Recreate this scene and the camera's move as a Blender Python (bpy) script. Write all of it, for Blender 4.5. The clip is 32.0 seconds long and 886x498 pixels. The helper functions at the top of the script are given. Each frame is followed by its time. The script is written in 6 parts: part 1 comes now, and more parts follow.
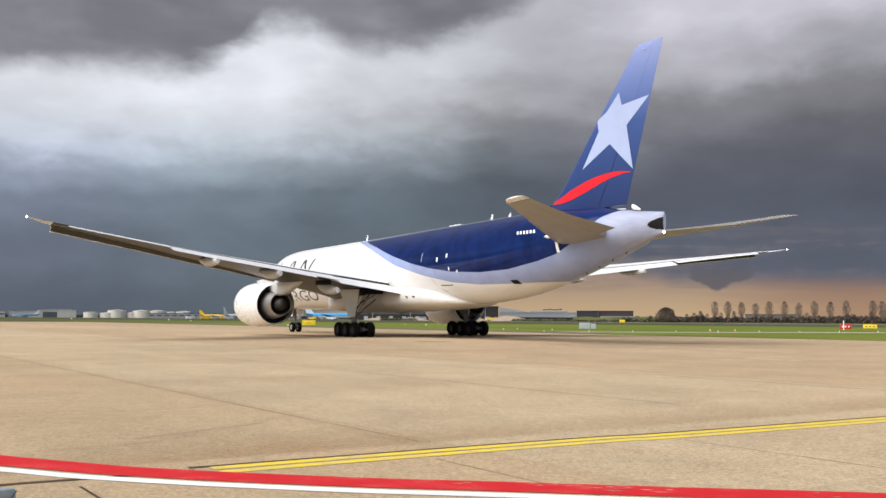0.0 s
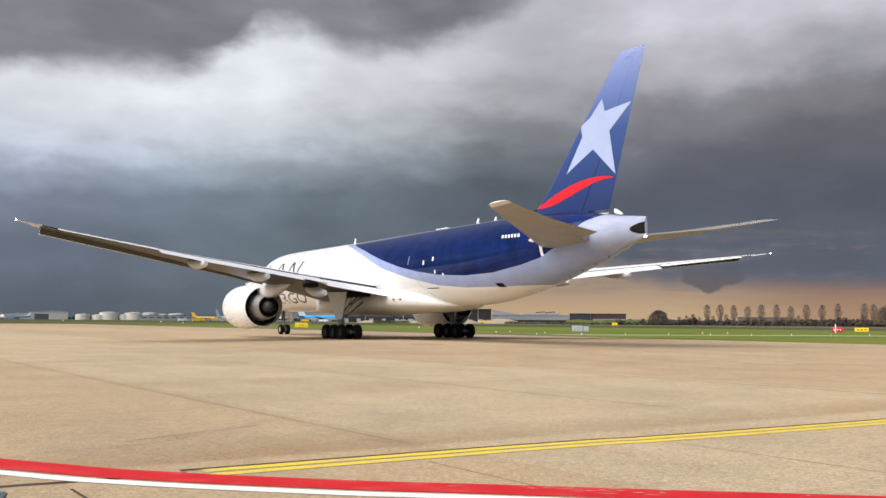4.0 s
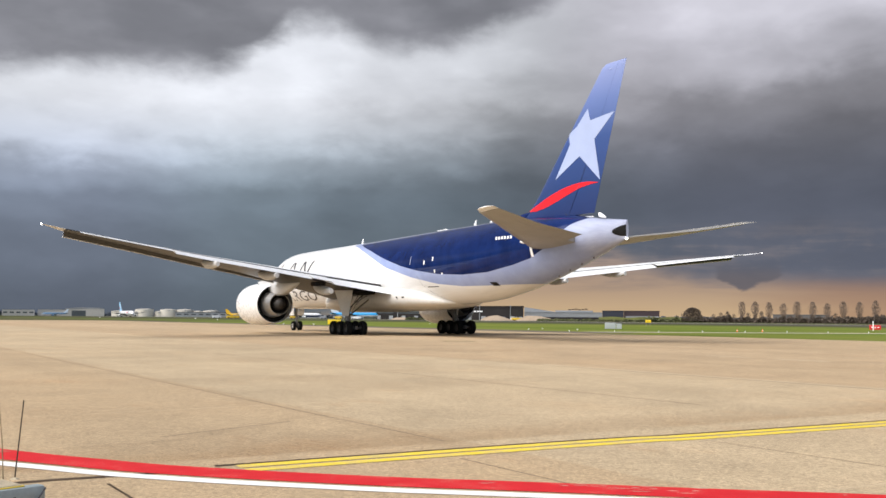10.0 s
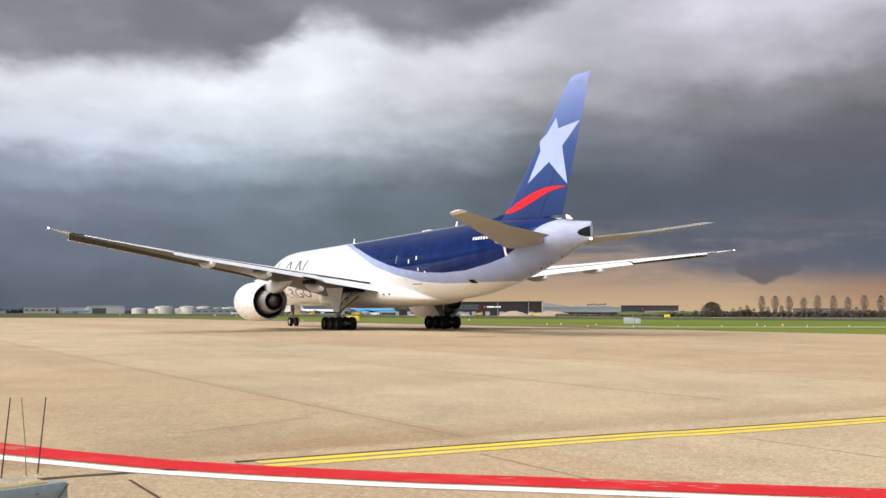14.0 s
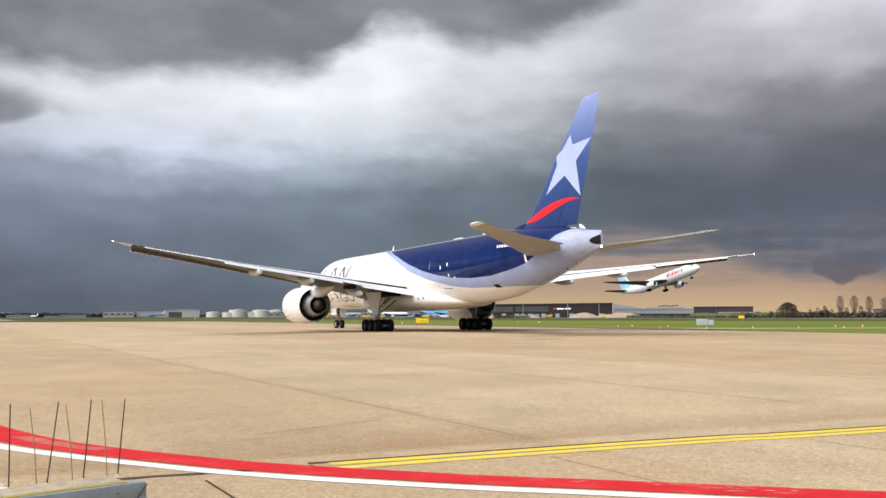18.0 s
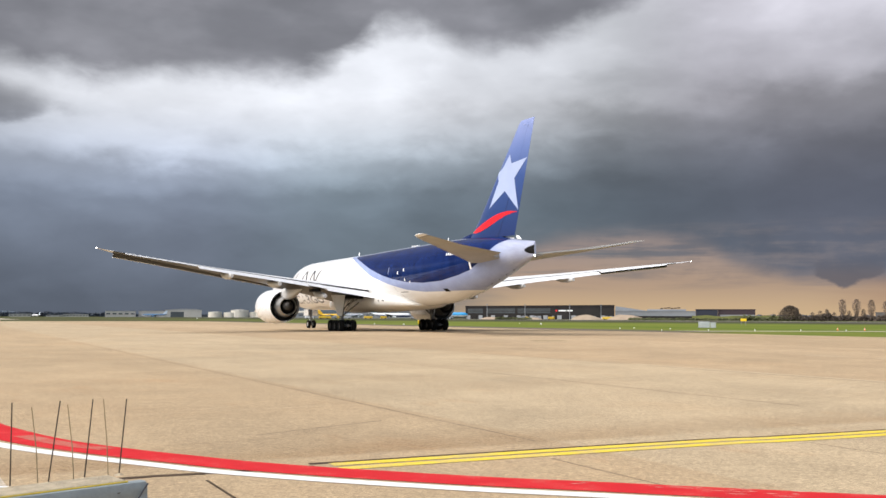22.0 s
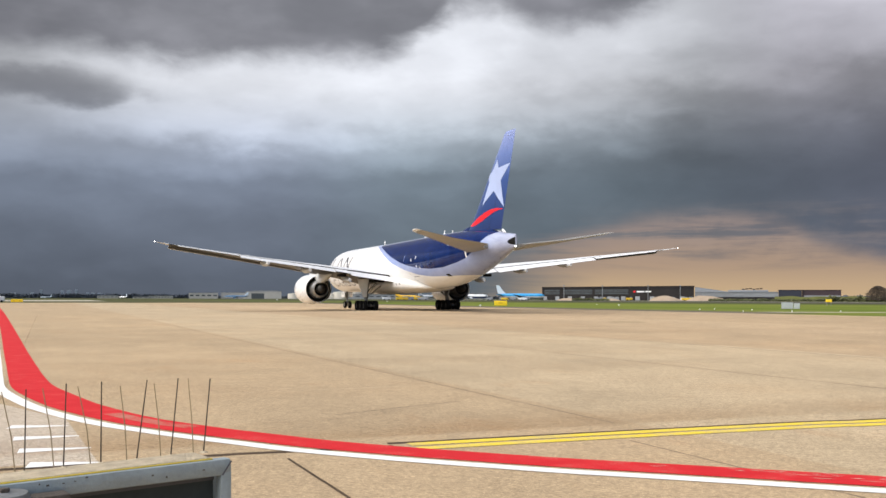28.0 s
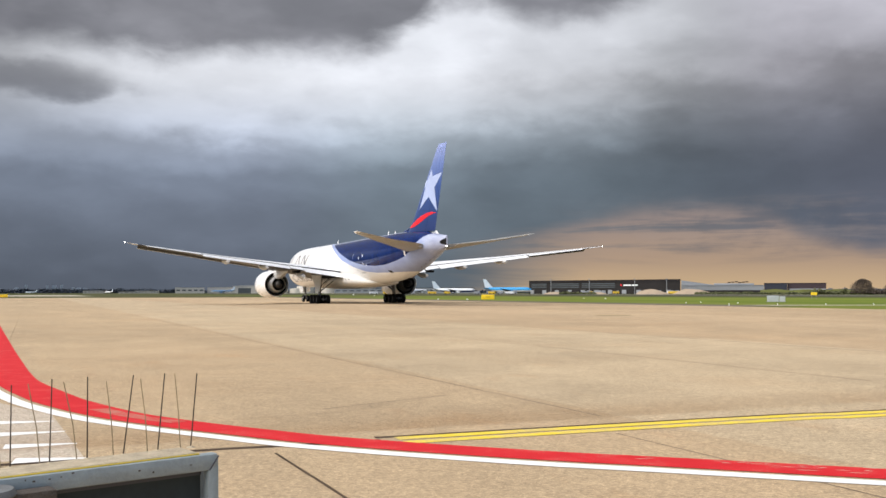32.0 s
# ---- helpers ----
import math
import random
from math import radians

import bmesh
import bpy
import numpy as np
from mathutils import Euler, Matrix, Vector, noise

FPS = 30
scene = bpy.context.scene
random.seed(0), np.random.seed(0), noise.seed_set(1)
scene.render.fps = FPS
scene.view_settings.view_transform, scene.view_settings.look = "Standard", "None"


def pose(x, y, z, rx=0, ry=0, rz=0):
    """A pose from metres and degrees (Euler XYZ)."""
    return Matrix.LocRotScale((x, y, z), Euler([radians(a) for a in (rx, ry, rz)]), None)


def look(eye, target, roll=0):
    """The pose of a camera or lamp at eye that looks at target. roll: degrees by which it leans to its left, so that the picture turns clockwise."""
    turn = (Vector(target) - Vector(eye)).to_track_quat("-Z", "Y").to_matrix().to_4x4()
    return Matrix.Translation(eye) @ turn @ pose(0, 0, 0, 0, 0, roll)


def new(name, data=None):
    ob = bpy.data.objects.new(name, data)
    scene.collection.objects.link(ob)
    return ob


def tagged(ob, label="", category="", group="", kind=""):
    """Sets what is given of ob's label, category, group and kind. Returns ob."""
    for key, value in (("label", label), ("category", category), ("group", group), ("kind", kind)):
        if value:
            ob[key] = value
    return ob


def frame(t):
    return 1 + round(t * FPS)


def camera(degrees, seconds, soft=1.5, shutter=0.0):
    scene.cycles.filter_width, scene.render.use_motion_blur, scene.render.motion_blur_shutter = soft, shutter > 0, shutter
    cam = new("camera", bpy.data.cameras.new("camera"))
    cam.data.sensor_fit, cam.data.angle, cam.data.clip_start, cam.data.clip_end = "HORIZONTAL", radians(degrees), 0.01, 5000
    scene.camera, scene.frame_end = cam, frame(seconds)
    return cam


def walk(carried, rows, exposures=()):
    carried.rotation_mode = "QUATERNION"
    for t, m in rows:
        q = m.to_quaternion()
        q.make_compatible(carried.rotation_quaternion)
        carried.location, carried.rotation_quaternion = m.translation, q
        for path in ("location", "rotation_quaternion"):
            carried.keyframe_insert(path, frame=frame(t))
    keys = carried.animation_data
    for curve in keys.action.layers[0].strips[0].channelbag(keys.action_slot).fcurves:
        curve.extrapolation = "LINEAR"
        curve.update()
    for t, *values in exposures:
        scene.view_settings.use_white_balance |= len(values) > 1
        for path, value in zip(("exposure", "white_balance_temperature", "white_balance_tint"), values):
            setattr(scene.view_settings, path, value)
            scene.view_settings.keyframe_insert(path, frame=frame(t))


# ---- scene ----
cam = camera(48.37, 32.0, soft=1.5)
EYE = (0.0, 0.0, 1.573)
TURNS = [  # seconds, tilt, lean, turn
    (0, 94.029, -0.294, -0.000),
    (0.5, 94.068, -0.253, 0.000),
    (1, 94.126, -0.261, -0.249),
    (1.5, 94.095, -0.160, -0.408),
    (2, 94.080, -0.183, -0.309),
    (2.5, 94.125, -0.263, -0.107),
    (3, 94.125, -0.263, -0.089),
    (3.5, 94.148, -0.323, -0.236),
    (5.5, 94.231, -0.445, -0.644),
    (6.0, 94.220, -0.447, -0.571),
    (6.5, 94.240, -0.575, -0.754),
    (7.0, 94.261, -0.620, -0.395),
    (7.5, 94.270, -0.560, -0.309),
    (8.0, 94.220, -0.582, -0.251),
    (8.5, 94.105, -0.682, 0.442),
    (9.0, 94.013, -0.508, 1.267),
    (9.5, 93.989, -0.717, 1.386),
    (10.0, 93.996, -0.441, 1.448),
    (10.5, 93.862, -0.328, 2.124),
    (11.0, 93.877, -0.190, 2.042),
    (11.5, 93.877, -0.189, 1.880),
    (12.0, 93.829, -0.231, 1.981),
    (12.5, 93.851, -0.124, 1.986),
    (13.0, 93.847, -0.116, 1.947),
    (13.5, 93.789, -0.139, 2.270),
    (15.5, 93.601, -0.078, 3.205),
    (16.0, 93.518, 0.059, 4.296),
    (16.5, 93.600, 0.195, 5.022),
    (17.0, 93.765, 0.144, 5.532),
    (17.5, 93.849, 0.199, 6.435),
    (18.0, 93.877, 0.117, 6.525),
    (18.5, 93.907, 0.179, 6.361),
    (19.0, 93.926, 0.139, 6.136),
    (19.5, 93.977, 0.052, 6.373),
    (20.0, 94.009, -0.001, 6.200),
    (20.5, 94.054, -0.096, 5.956),
    (21.0, 94.087, -0.092, 5.896),
    (21.5, 94.052, -0.204, 5.969),
    (22.0, 93.948, -0.190, 6.634),
    (22.5, 93.864, -0.180, 6.945),
    (23.0, 93.353, -0.008, 8.328),
    (23.5, 93.060, 0.171, 9.145),
    (24.0, 92.813, 0.189, 9.747),
    (24.5, 92.698, 0.360, 10.278),
    (25.0, 92.715, 0.406, 10.203),
    (25.5, 92.680, 0.287, 10.460),
    (27.5, 92.874, -0.165, 11.430),
    (28.0, 92.851, -0.113, 11.063),
    (28.5, 92.788, -0.130, 11.363),
    (29.0, 92.826, -0.026, 11.317),
    (29.5, 92.821, 0.007, 11.094),
    (30.0, 92.773, -0.031, 10.670),
    (30.5, 92.711, 0.072, 10.877),
    (31.0, 92.643, 0.061, 10.726),
    (31.5, 92.580, 0.074, 10.643),
    (32.0, 92.507, 0.052, 10.318),
]
walk(cam, [(t, pose(*EYE, tilt, lean, turn)) for t, tilt, lean, turn in TURNS],
     ((0, 0.0), (6, 0.03), (9, 0.08), (13, 0.12), (19, 0.16), (25, 0.14), (28, 0.08), (32, 0.08)))

# ---- light ----
SUN_AZ, SUN_EL = 125.0, 50.0   # degrees to the left of straight ahead, and above the horizon


def nd(tree, kind, **kw):
    n = tree.nodes.new(kind)
    for k, v in kw.items():
        if k == "op":
            n.operation = v
        elif k == "clamp":
            n.use_clamp = v
        elif k == "blend":
            n.data_type, n.blend_type = "RGBA", v
        else:
            n.inputs[int(k[1:])].default_value = v
    return n


def mth(tree, op, a, b=None, c=None, clamp=False):
    n = nd(tree, "ShaderNodeMath", op=op, clamp=clamp)
    for i, v in enumerate((a, b, c)):
        if v is None:
            continue
        if isinstance(v, (int, float)):
            n.inputs[i].default_value = v
        else:
            tree.links.new(v, n.inputs[i])
    return n.outputs[0]


def step(tree, x, lo, hi, a=0.0, b=1.0):
    n = tree.nodes.new("ShaderNodeMapRange")
    n.interpolation_type = "SMOOTHSTEP"
    tree.links.new(x, n.inputs[0])
    for i, v in enumerate((lo, hi, a, b)):
        n.inputs[1 + i].default_value = v
    return n.outputs[0]


def mix(tree, fac, a, b, blend="MIX"):
    n = nd(tree, "ShaderNodeMix", blend=blend)
    for i, v in ((0, fac), (6, a), (7, b)):
        if isinstance(v, (int, float)):
            n.inputs[i].default_value = v
        elif isinstance(v, tuple):
            n.inputs[i].default_value = (*v, 1)
        else:
            tree.links.new(v, n.inputs[i])
    return n.outputs[2]


def ramp(tree, x, stops, mode="LINEAR"):
    n = tree.nodes.new("ShaderNodeValToRGB")
    n.color_ramp.interpolation = mode
    e = n.color_ramp.elements
    while len(e) < len(stops):
        e.new(0.5)
    for k, (pos, col) in enumerate(stops):
        e[k].position = pos
        e[k].color = (*col, 1) if isinstance(col, tuple) else (col, col, col, 1)
    tree.links.new(x, n.inputs[0])
    return n.outputs[0]


def fbm(tree, vec, scale, detail=5, rough=0.55, distort=0.0):
    n = tree.nodes.new("ShaderNodeTexNoise")
    n.inputs["Scale"].default_value, n.inputs["Detail"].default_value = scale, detail
    n.inputs["Roughness"].default_value, n.inputs["Distortion"].default_value = rough, distort
    tree.links.new(vec, n.inputs["Vector"])
    return n.outputs["Fac"]


def combine(tree, x, y, z):
    n = tree.nodes.new("ShaderNodeCombineXYZ")
    for i, v in enumerate((x, y, z)):
        if isinstance(v, (int, float)):
            n.inputs[i].default_value = v
        else:
            tree.links.new(v, n.inputs[i])
    return n.outputs[0]


def build_sky():
    """A storm front ahead, with a clear sky and the sun behind."""
    w = bpy.data.worlds.new("sky")
    scene.world = w
    w.use_nodes = True
    t = w.node_tree
    t.nodes.clear()
    out, bg = t.nodes.new("ShaderNodeOutputWorld"), t.nodes.new("ShaderNodeBackground")
    t.links.new(bg.outputs[0], out.inputs[0])
    co = t.nodes.new("ShaderNodeTexCoord").outputs["Generated"]
    sep = t.nodes.new("ShaderNodeSeparateXYZ")
    t.links.new(co, sep.inputs[0])
    x, y, z = sep.outputs
    az = mth(t, "MULTIPLY", mth(t, "ARCTAN2", mth(t, "MULTIPLY", x, -1.0), y), 57.2958)
    el = mth(t, "MULTIPLY", mth(t, "ARCSINE", z), 57.2958)
    # cloud space: stretched along the horizon
    wide = combine(t, mth(t, "MULTIPLY", az, 0.06), mth(t, "MULTIPLY", el, 0.13), 3.7)
    fine = combine(t, mth(t, "MULTIPLY", az, 0.13), mth(t, "MULTIPLY", el, 0.27), 8.1)
    low = combine(t, mth(t, "MULTIPLY", az, 0.07), mth(t, "MULTIPLY", el, 0.75), 1.3)
    n1 = mth(t, "SUBTRACT", fbm(t, wide, 1.7, 3, 0.5, 0.2), 0.5)
    n2 = mth(t, "SUBTRACT", fbm(t, fine, 1.7, 5, 0.5, 0.2), 0.5)
    n3 = mth(t, "SUBTRACT", fbm(t, low, 1.4, 6, 0.6, 0.3), 0.5)
    n4 = mth(t, "SUBTRACT", fbm(t, combine(t, mth(t, "MULTIPLY", az, 0.10), mth(t, "MULTIPLY", el, 0.21), 5.5), 1.7, 4, 0.48), 0.5)
    n5 = mth(t, "SUBTRACT", fbm(t, combine(t, mth(t, "MULTIPLY", az, 0.34), mth(t, "MULTIPLY", el, 0.55), 2.2), 1.6, 5, 0.55, 0.3), 0.5)
    # the bank of cloud: brightness by height, for bearings from left to right
    k = mth(t, "DIVIDE", mth(t, "ADD", el, mth(t, "ADD", mth(t, "MULTIPLY", n1, 2.4), mth(t, "ADD", mth(t, "MULTIPLY", n2, 2.2), mth(t, "MULTIPLY", n5, 0.8)))), 40.0, clamp=True)
    wa = mth(t, "ADD", az, mth(t, "ADD", mth(t, "MULTIPLY", n1, 6.0), mth(t, "MULTIPLY", n2, 6.0)))

    def tone(v):
        return ((v / 255 + 0.055) / 1.055) ** 2.4

    left = (
        (36.0, ((0, 98), (3, 109), (6, 130), (8.2, 158), (10.5, 172), (13, 168), (20, 160), (40, 150))),
        (25.0, ((0, 99), (4, 116), (6.6, 133), (8.2, 158), (9.8, 212), (12.5, 224), (20, 200), (40, 150))),
        (15.0, ((0, 102), (4, 118), (7.0, 132), (8.8, 168), (10.8, 218), (13.0, 232), (20, 210), (40, 150))),
        (11.0, ((0, 106), (4, 119), (6.8, 129), (8.6, 160), (10.8, 216), (13.4, 234), (17, 230), (40, 150))))
    right = (
        (3.5, ((0, 104), (4, 109), (7.0, 114), (9.0, 144), (11.0, 186), (13.0, 212), (16, 212), (40, 150))),
        (-6.0, ((0, 100), (4, 100), (6.8, 97), (9.0, 115), (11, 133), (13.2, 166), (15.6, 188), (18, 184), (40, 160))),
        (-15.0, ((0, 100), (4, 101), (7.0, 98), (9.3, 103), (11.8, 128), (14.2, 180), (16.8, 212), (20, 200), (40, 160))),
        (-25.0, ((0, 100), (4, 101), (7.0, 94), (10.3, 102), (12.4, 124), (14.9, 172), (17.2, 204), (20, 196), (40, 160))))
    columns = left + right
    col = None
    for (a1, stops), last in zip(columns, (None,) + columns):
        c = ramp(t, k, [(e / 40.0, tone(v)) for e, v in stops], "EASE")
        col = c if col is None else mix(t, step(t, wa, last[0], a1), col, c)
    # a grey wisp across the bright bank
    du, dv = mth(t, "DIVIDE", mth(t, "SUBTRACT", wa, 33.2), 3.5), mth(t, "DIVIDE", mth(t, "SUBTRACT", mth(t, "MULTIPLY", k, 40.0), 11.35), 0.85)
    wisp = step(t, mth(t, "ADD", mth(t, "MULTIPLY", du, du), mth(t, "MULTIPLY", dv, dv)), 2.4, 0.0)
    col = mix(t, mth(t, "MULTIPLY", wisp, 0.75), col, (0.15, 0.15, 0.16))
    # the dark roof of cloud, with a scalloped edge
    ua = mth(t, "DIVIDE", mth(t, "ADD", mth(t, "ADD", az, mth(t, "MULTIPLY", n2, 3.0)), 10.0), 50.0, clamp=True)
    rim = mth(t, "MULTIPLY", ramp(t, ua, [((q + 10) / 50.0, e / 25.0) for q, e in ((-10, 21.0), (-6, 18.6), (-2, 16.8), (1, 15.7), (3.2, 15.0), (5.5, 15.4), (8, 16.6), (10.6, 16.4), (12.8, 14.4), (15, 13.6), (19, 13.8), (23, 13.6), (27, 12.9), (31, 13.4), (40, 13.2))]), 25.0)
    over = mth(t, "SUBTRACT", mth(t, "ADD", el, mth(t, "ADD", mth(t, "MULTIPLY", n1, 1.0), mth(t, "ADD", mth(t, "MULTIPLY", n2, 1.7), mth(t, "MULTIPLY", n5, 1.0)))), rim)
    roof = mth(t, "MULTIPLY", step(t, over, -0.9, 1.1), step(t, el, 40.0, 22.0))
    rtone = mix(t, step(t, mth(t, "ADD", mth(t, "ADD", n4, n1), mth(t, "MULTIPLY", n2, 0.5)), -0.24, 0.30), (0.160, 0.159, 0.171), (0.230, 0.225, 0.238))
    col = mix(t, mth(t, "MULTIPLY", roof, 0.92), col, rtone)
    col = mix(t, 1.0, col, ramp(t, mth(t, "ADD", n4, 0.5), [(0.28, 0.92), (0.5, 0.99), (0.72, 1.07)]), "MULTIPLY")
    # soft lumps and rolls within the cloud
    lump = fbm(t, combine(t, mth(t, "MULTIPLY", az, 0.20), mth(t, "MULTIPLY", el, 0.42), 6.4), 1.6, 4, 0.46, 0.15)
    col = mix(t, 1.0, col, ramp(t, lump, [(0.28, 0.945), (0.5, 1.0), (0.72, 1.065)], "EASE"), "MULTIPLY")
    cool = mix(t, step(t, az, 22.0, 12.0), (0.81, 0.955, 1.24), mix(t, step(t, az, 2.0, -16.0), (0.785, 0.985, 1.19), (0.855, 0.95, 1.25)))
    col = mix(t, 1.0, col, mix(t, step(t, el, 6.0, 12.5), cool, mix(t, step(t, az, -2.0, -10.0), (0.965, 0.995, 1.07), (0.985, 0.975, 1.09))), "MULTIPLY")
    # warm gap under the front
    we = mth(t, "ADD", el, mth(t, "MULTIPLY", n3, 2.6))
    top = mth(t, "MULTIPLY", ramp(t, mth(t, "DIVIDE", mth(t, "ADD", az, 30.0), 45.0, clamp=True), [((q + 30) / 45.0, e / 8.0) for q, e in ((-30, 2.0), (-18.5, 2.25), (-13, 2.3), (-10, 3.1), (-7.5, 4.6), (-4, 5.0), (0, 4.6), (9, 2.8))]), 8.0)
    warm = mth(t, "MULTIPLY", step(t, mth(t, "SUBTRACT", we, top), 0.55, -0.75), step(t, mth(t, "ADD", az, mth(t, "MULTIPLY", n3, 9.0)), 10.5, 1.0))
    lay = step(t, mth(t, "ADD", n3, mth(t, "MULTIPLY", n5, 0.15)), 0.08, -0.14)
    warm = mth(t, "MULTIPLY", warm, mth(t, "SUBTRACT", 1.0, mth(t, "MULTIPLY", mth(t, "MULTIPLY", lay, step(t, el, 1.2, 3.0)), 0.75)))
    wcol = mix(t, step(t, el, 0.0, 2.2), (0.59, 0.415, 0.24), mix(t, step(t, el, 1.8, 4.4), (0.43, 0.302, 0.212), (0.30, 0.235, 0.215)))
    wcol = mix(t, step(t, mth(t, "ADD", az, mth(t, "MULTIPLY", n3, 6.0)), -13.0, -23.0), wcol, mix(t, 1.0, wcol, (0.74, 0.66, 0.68), "MULTIPLY"))
    col = mix(t, mth(t, "MULTIPLY", warm, 0.92), col, wcol)
    high = mth(t, "MULTIPLY", mth(t, "MULTIPLY", step(t, el, 1.5, 3.0), step(t, el, 6.0, 4.0)), mth(t, "MULTIPLY", step(t, mth(t, "ADD", n3, mth(t, "MULTIPLY", n5, 0.5)), -0.12, 0.22), step(t, az, 5.0, -3.0)))
    col = mix(t, mth(t, "MULTIPLY", high, 0.3), col, (0.36, 0.29, 0.26))
    # a hanging tuft of cloud in the gap
    du = mth(t, "ABSOLUTE", mth(t, "ADD", mth(t, "ADD", az, 15.4), mth(t, "MULTIPLY", n5, 2.0)))
    hang = mth(t, "MULTIPLY", mth(t, "SUBTRACT", mth(t, "ADD", el, mth(t, "MULTIPLY", n2, 0.6)), 1.50), 2.0)
    hang = mth(t, "MINIMUM", hang, mth(t, "ADD", 1.7, mth(t, "MULTIPLY", n2, 2.4)))
    tuft = mth(t, "MULTIPLY", step(t, mth(t, "SUBTRACT", hang, du), -0.16, 0.34), step(t, el, 3.6, 2.0))
    col = mix(t, mth(t, "MULTIPLY", tuft, 0.88), col, (0.118, 0.112, 0.130))
    # clear sky behind and overhead
    sky = t.nodes.new("ShaderNodeTexSky")
    sky.sky_type, sky.sun_disc = "NISHITA", False
    sky.sun_elevation, sky.sun_rotation = radians(SUN_EL), radians(-SUN_AZ)
    sky.air_density, sky.dust_density = 1.0, 2.0
    clear = mix(t, 1.0, sky.outputs[0], (0.15, 0.15, 0.15), "MULTIPLY")
    ahead = step(t, mth(t, "SUBTRACT", mth(t, "ADD", y, mth(t, "MULTIPLY", n1, 0.3)), mth(t, "MULTIPLY", z, 0.55)), -0.35, 0.25)
    t.links.new(mix(t, ahead, clear, col), bg.inputs[0])
    bg.inputs[1].default_value = 1.0


build_sky()
sun = new("sun", bpy.data.lights.new("sun", "SUN"))
sun.data.energy, sun.data.angle, sun.data.color = 3.85, radians(80.0), (1.0, 0.965, 0.91)
a, e = radians(SUN_AZ), radians(SUN_EL)
sun.matrix_world = look((-100 * math.sin(a) * math.cos(e), 100 * math.cos(a) * math.cos(e), 100 * math.sin(e)), (0, 0, 0))


# ---- materials ----
MATS = {}


def surf(name, base, rough=0.5, metal=0.0, var=0.12, scale=1.0, bump=0.0, bscale=20.0, coat=0.0, vary=0.0, emit=0.0, spec=0.5):
    """A plain surface with broad and fine variation of its colour, and a fine relief."""
    if name in MATS:
        return MATS[name]
    m = bpy.data.materials.new(name)
    m.use_nodes = True
    t = m.node_tree
    b = t.nodes["Principled BSDF"]
    co = t.nodes.new("ShaderNodeTexCoord").outputs["Object"]
    broad, small = fbm(t, co, scale, 4), fbm(t, co, scale * 9.0, 3)
    v = mth(t, "ADD", mth(t, "MULTIPLY", broad, 0.65), mth(t, "MULTIPLY", small, 0.35))
    if vary:
        info = t.nodes.new("ShaderNodeObjectInfo").outputs["Random"]
        v = mth(t, "ADD", v, mth(t, "MULTIPLY", mth(t, "SUBTRACT", info, 0.5), vary))
    lo, hi = tuple(c * (1 - var) for c in base), tuple(min(1.0, c * (1 + var)) for c in base)
    t.links.new(mix(t, step(t, v, 0.25, 0.75), lo, hi), b.inputs["Base Color"])
    b.inputs["Metallic"].default_value = metal
    b.inputs["Specular IOR Level"].default_value = spec
    r = nd(t, "ShaderNodeMapRange", i1=0.2, i2=0.8, i3=max(0.02, rough * 0.82), i4=min(1.0, rough * 1.18))
    t.links.new(small, r.inputs[0])
    t.links.new(r.outputs[0], b.inputs["Roughness"])
    b.inputs["Coat Weight"].default_value = coat
    b.inputs["Coat Roughness"].default_value = 0.06
    if bump:
        n = t.nodes.new("ShaderNodeBump")
        n.inputs["Strength"].default_value, n.inputs["Distance"].default_value = bump, 0.01
        t.links.new(fbm(t, co, bscale, 4), n.inputs["Height"])
        t.links.new(n.outputs[0], b.inputs["Normal"])
    if emit:
        b.inputs["Emission Color"].default_value = (*base, 1)
        b.inputs["Emission Strength"].default_value = emit
    MATS[name] = m
    return m


BLUE, PALE, WHITE = (0.0022, 0.0105, 0.063), (0.32, 0.38, 0.59), (0.79, 0.785, 0.775)


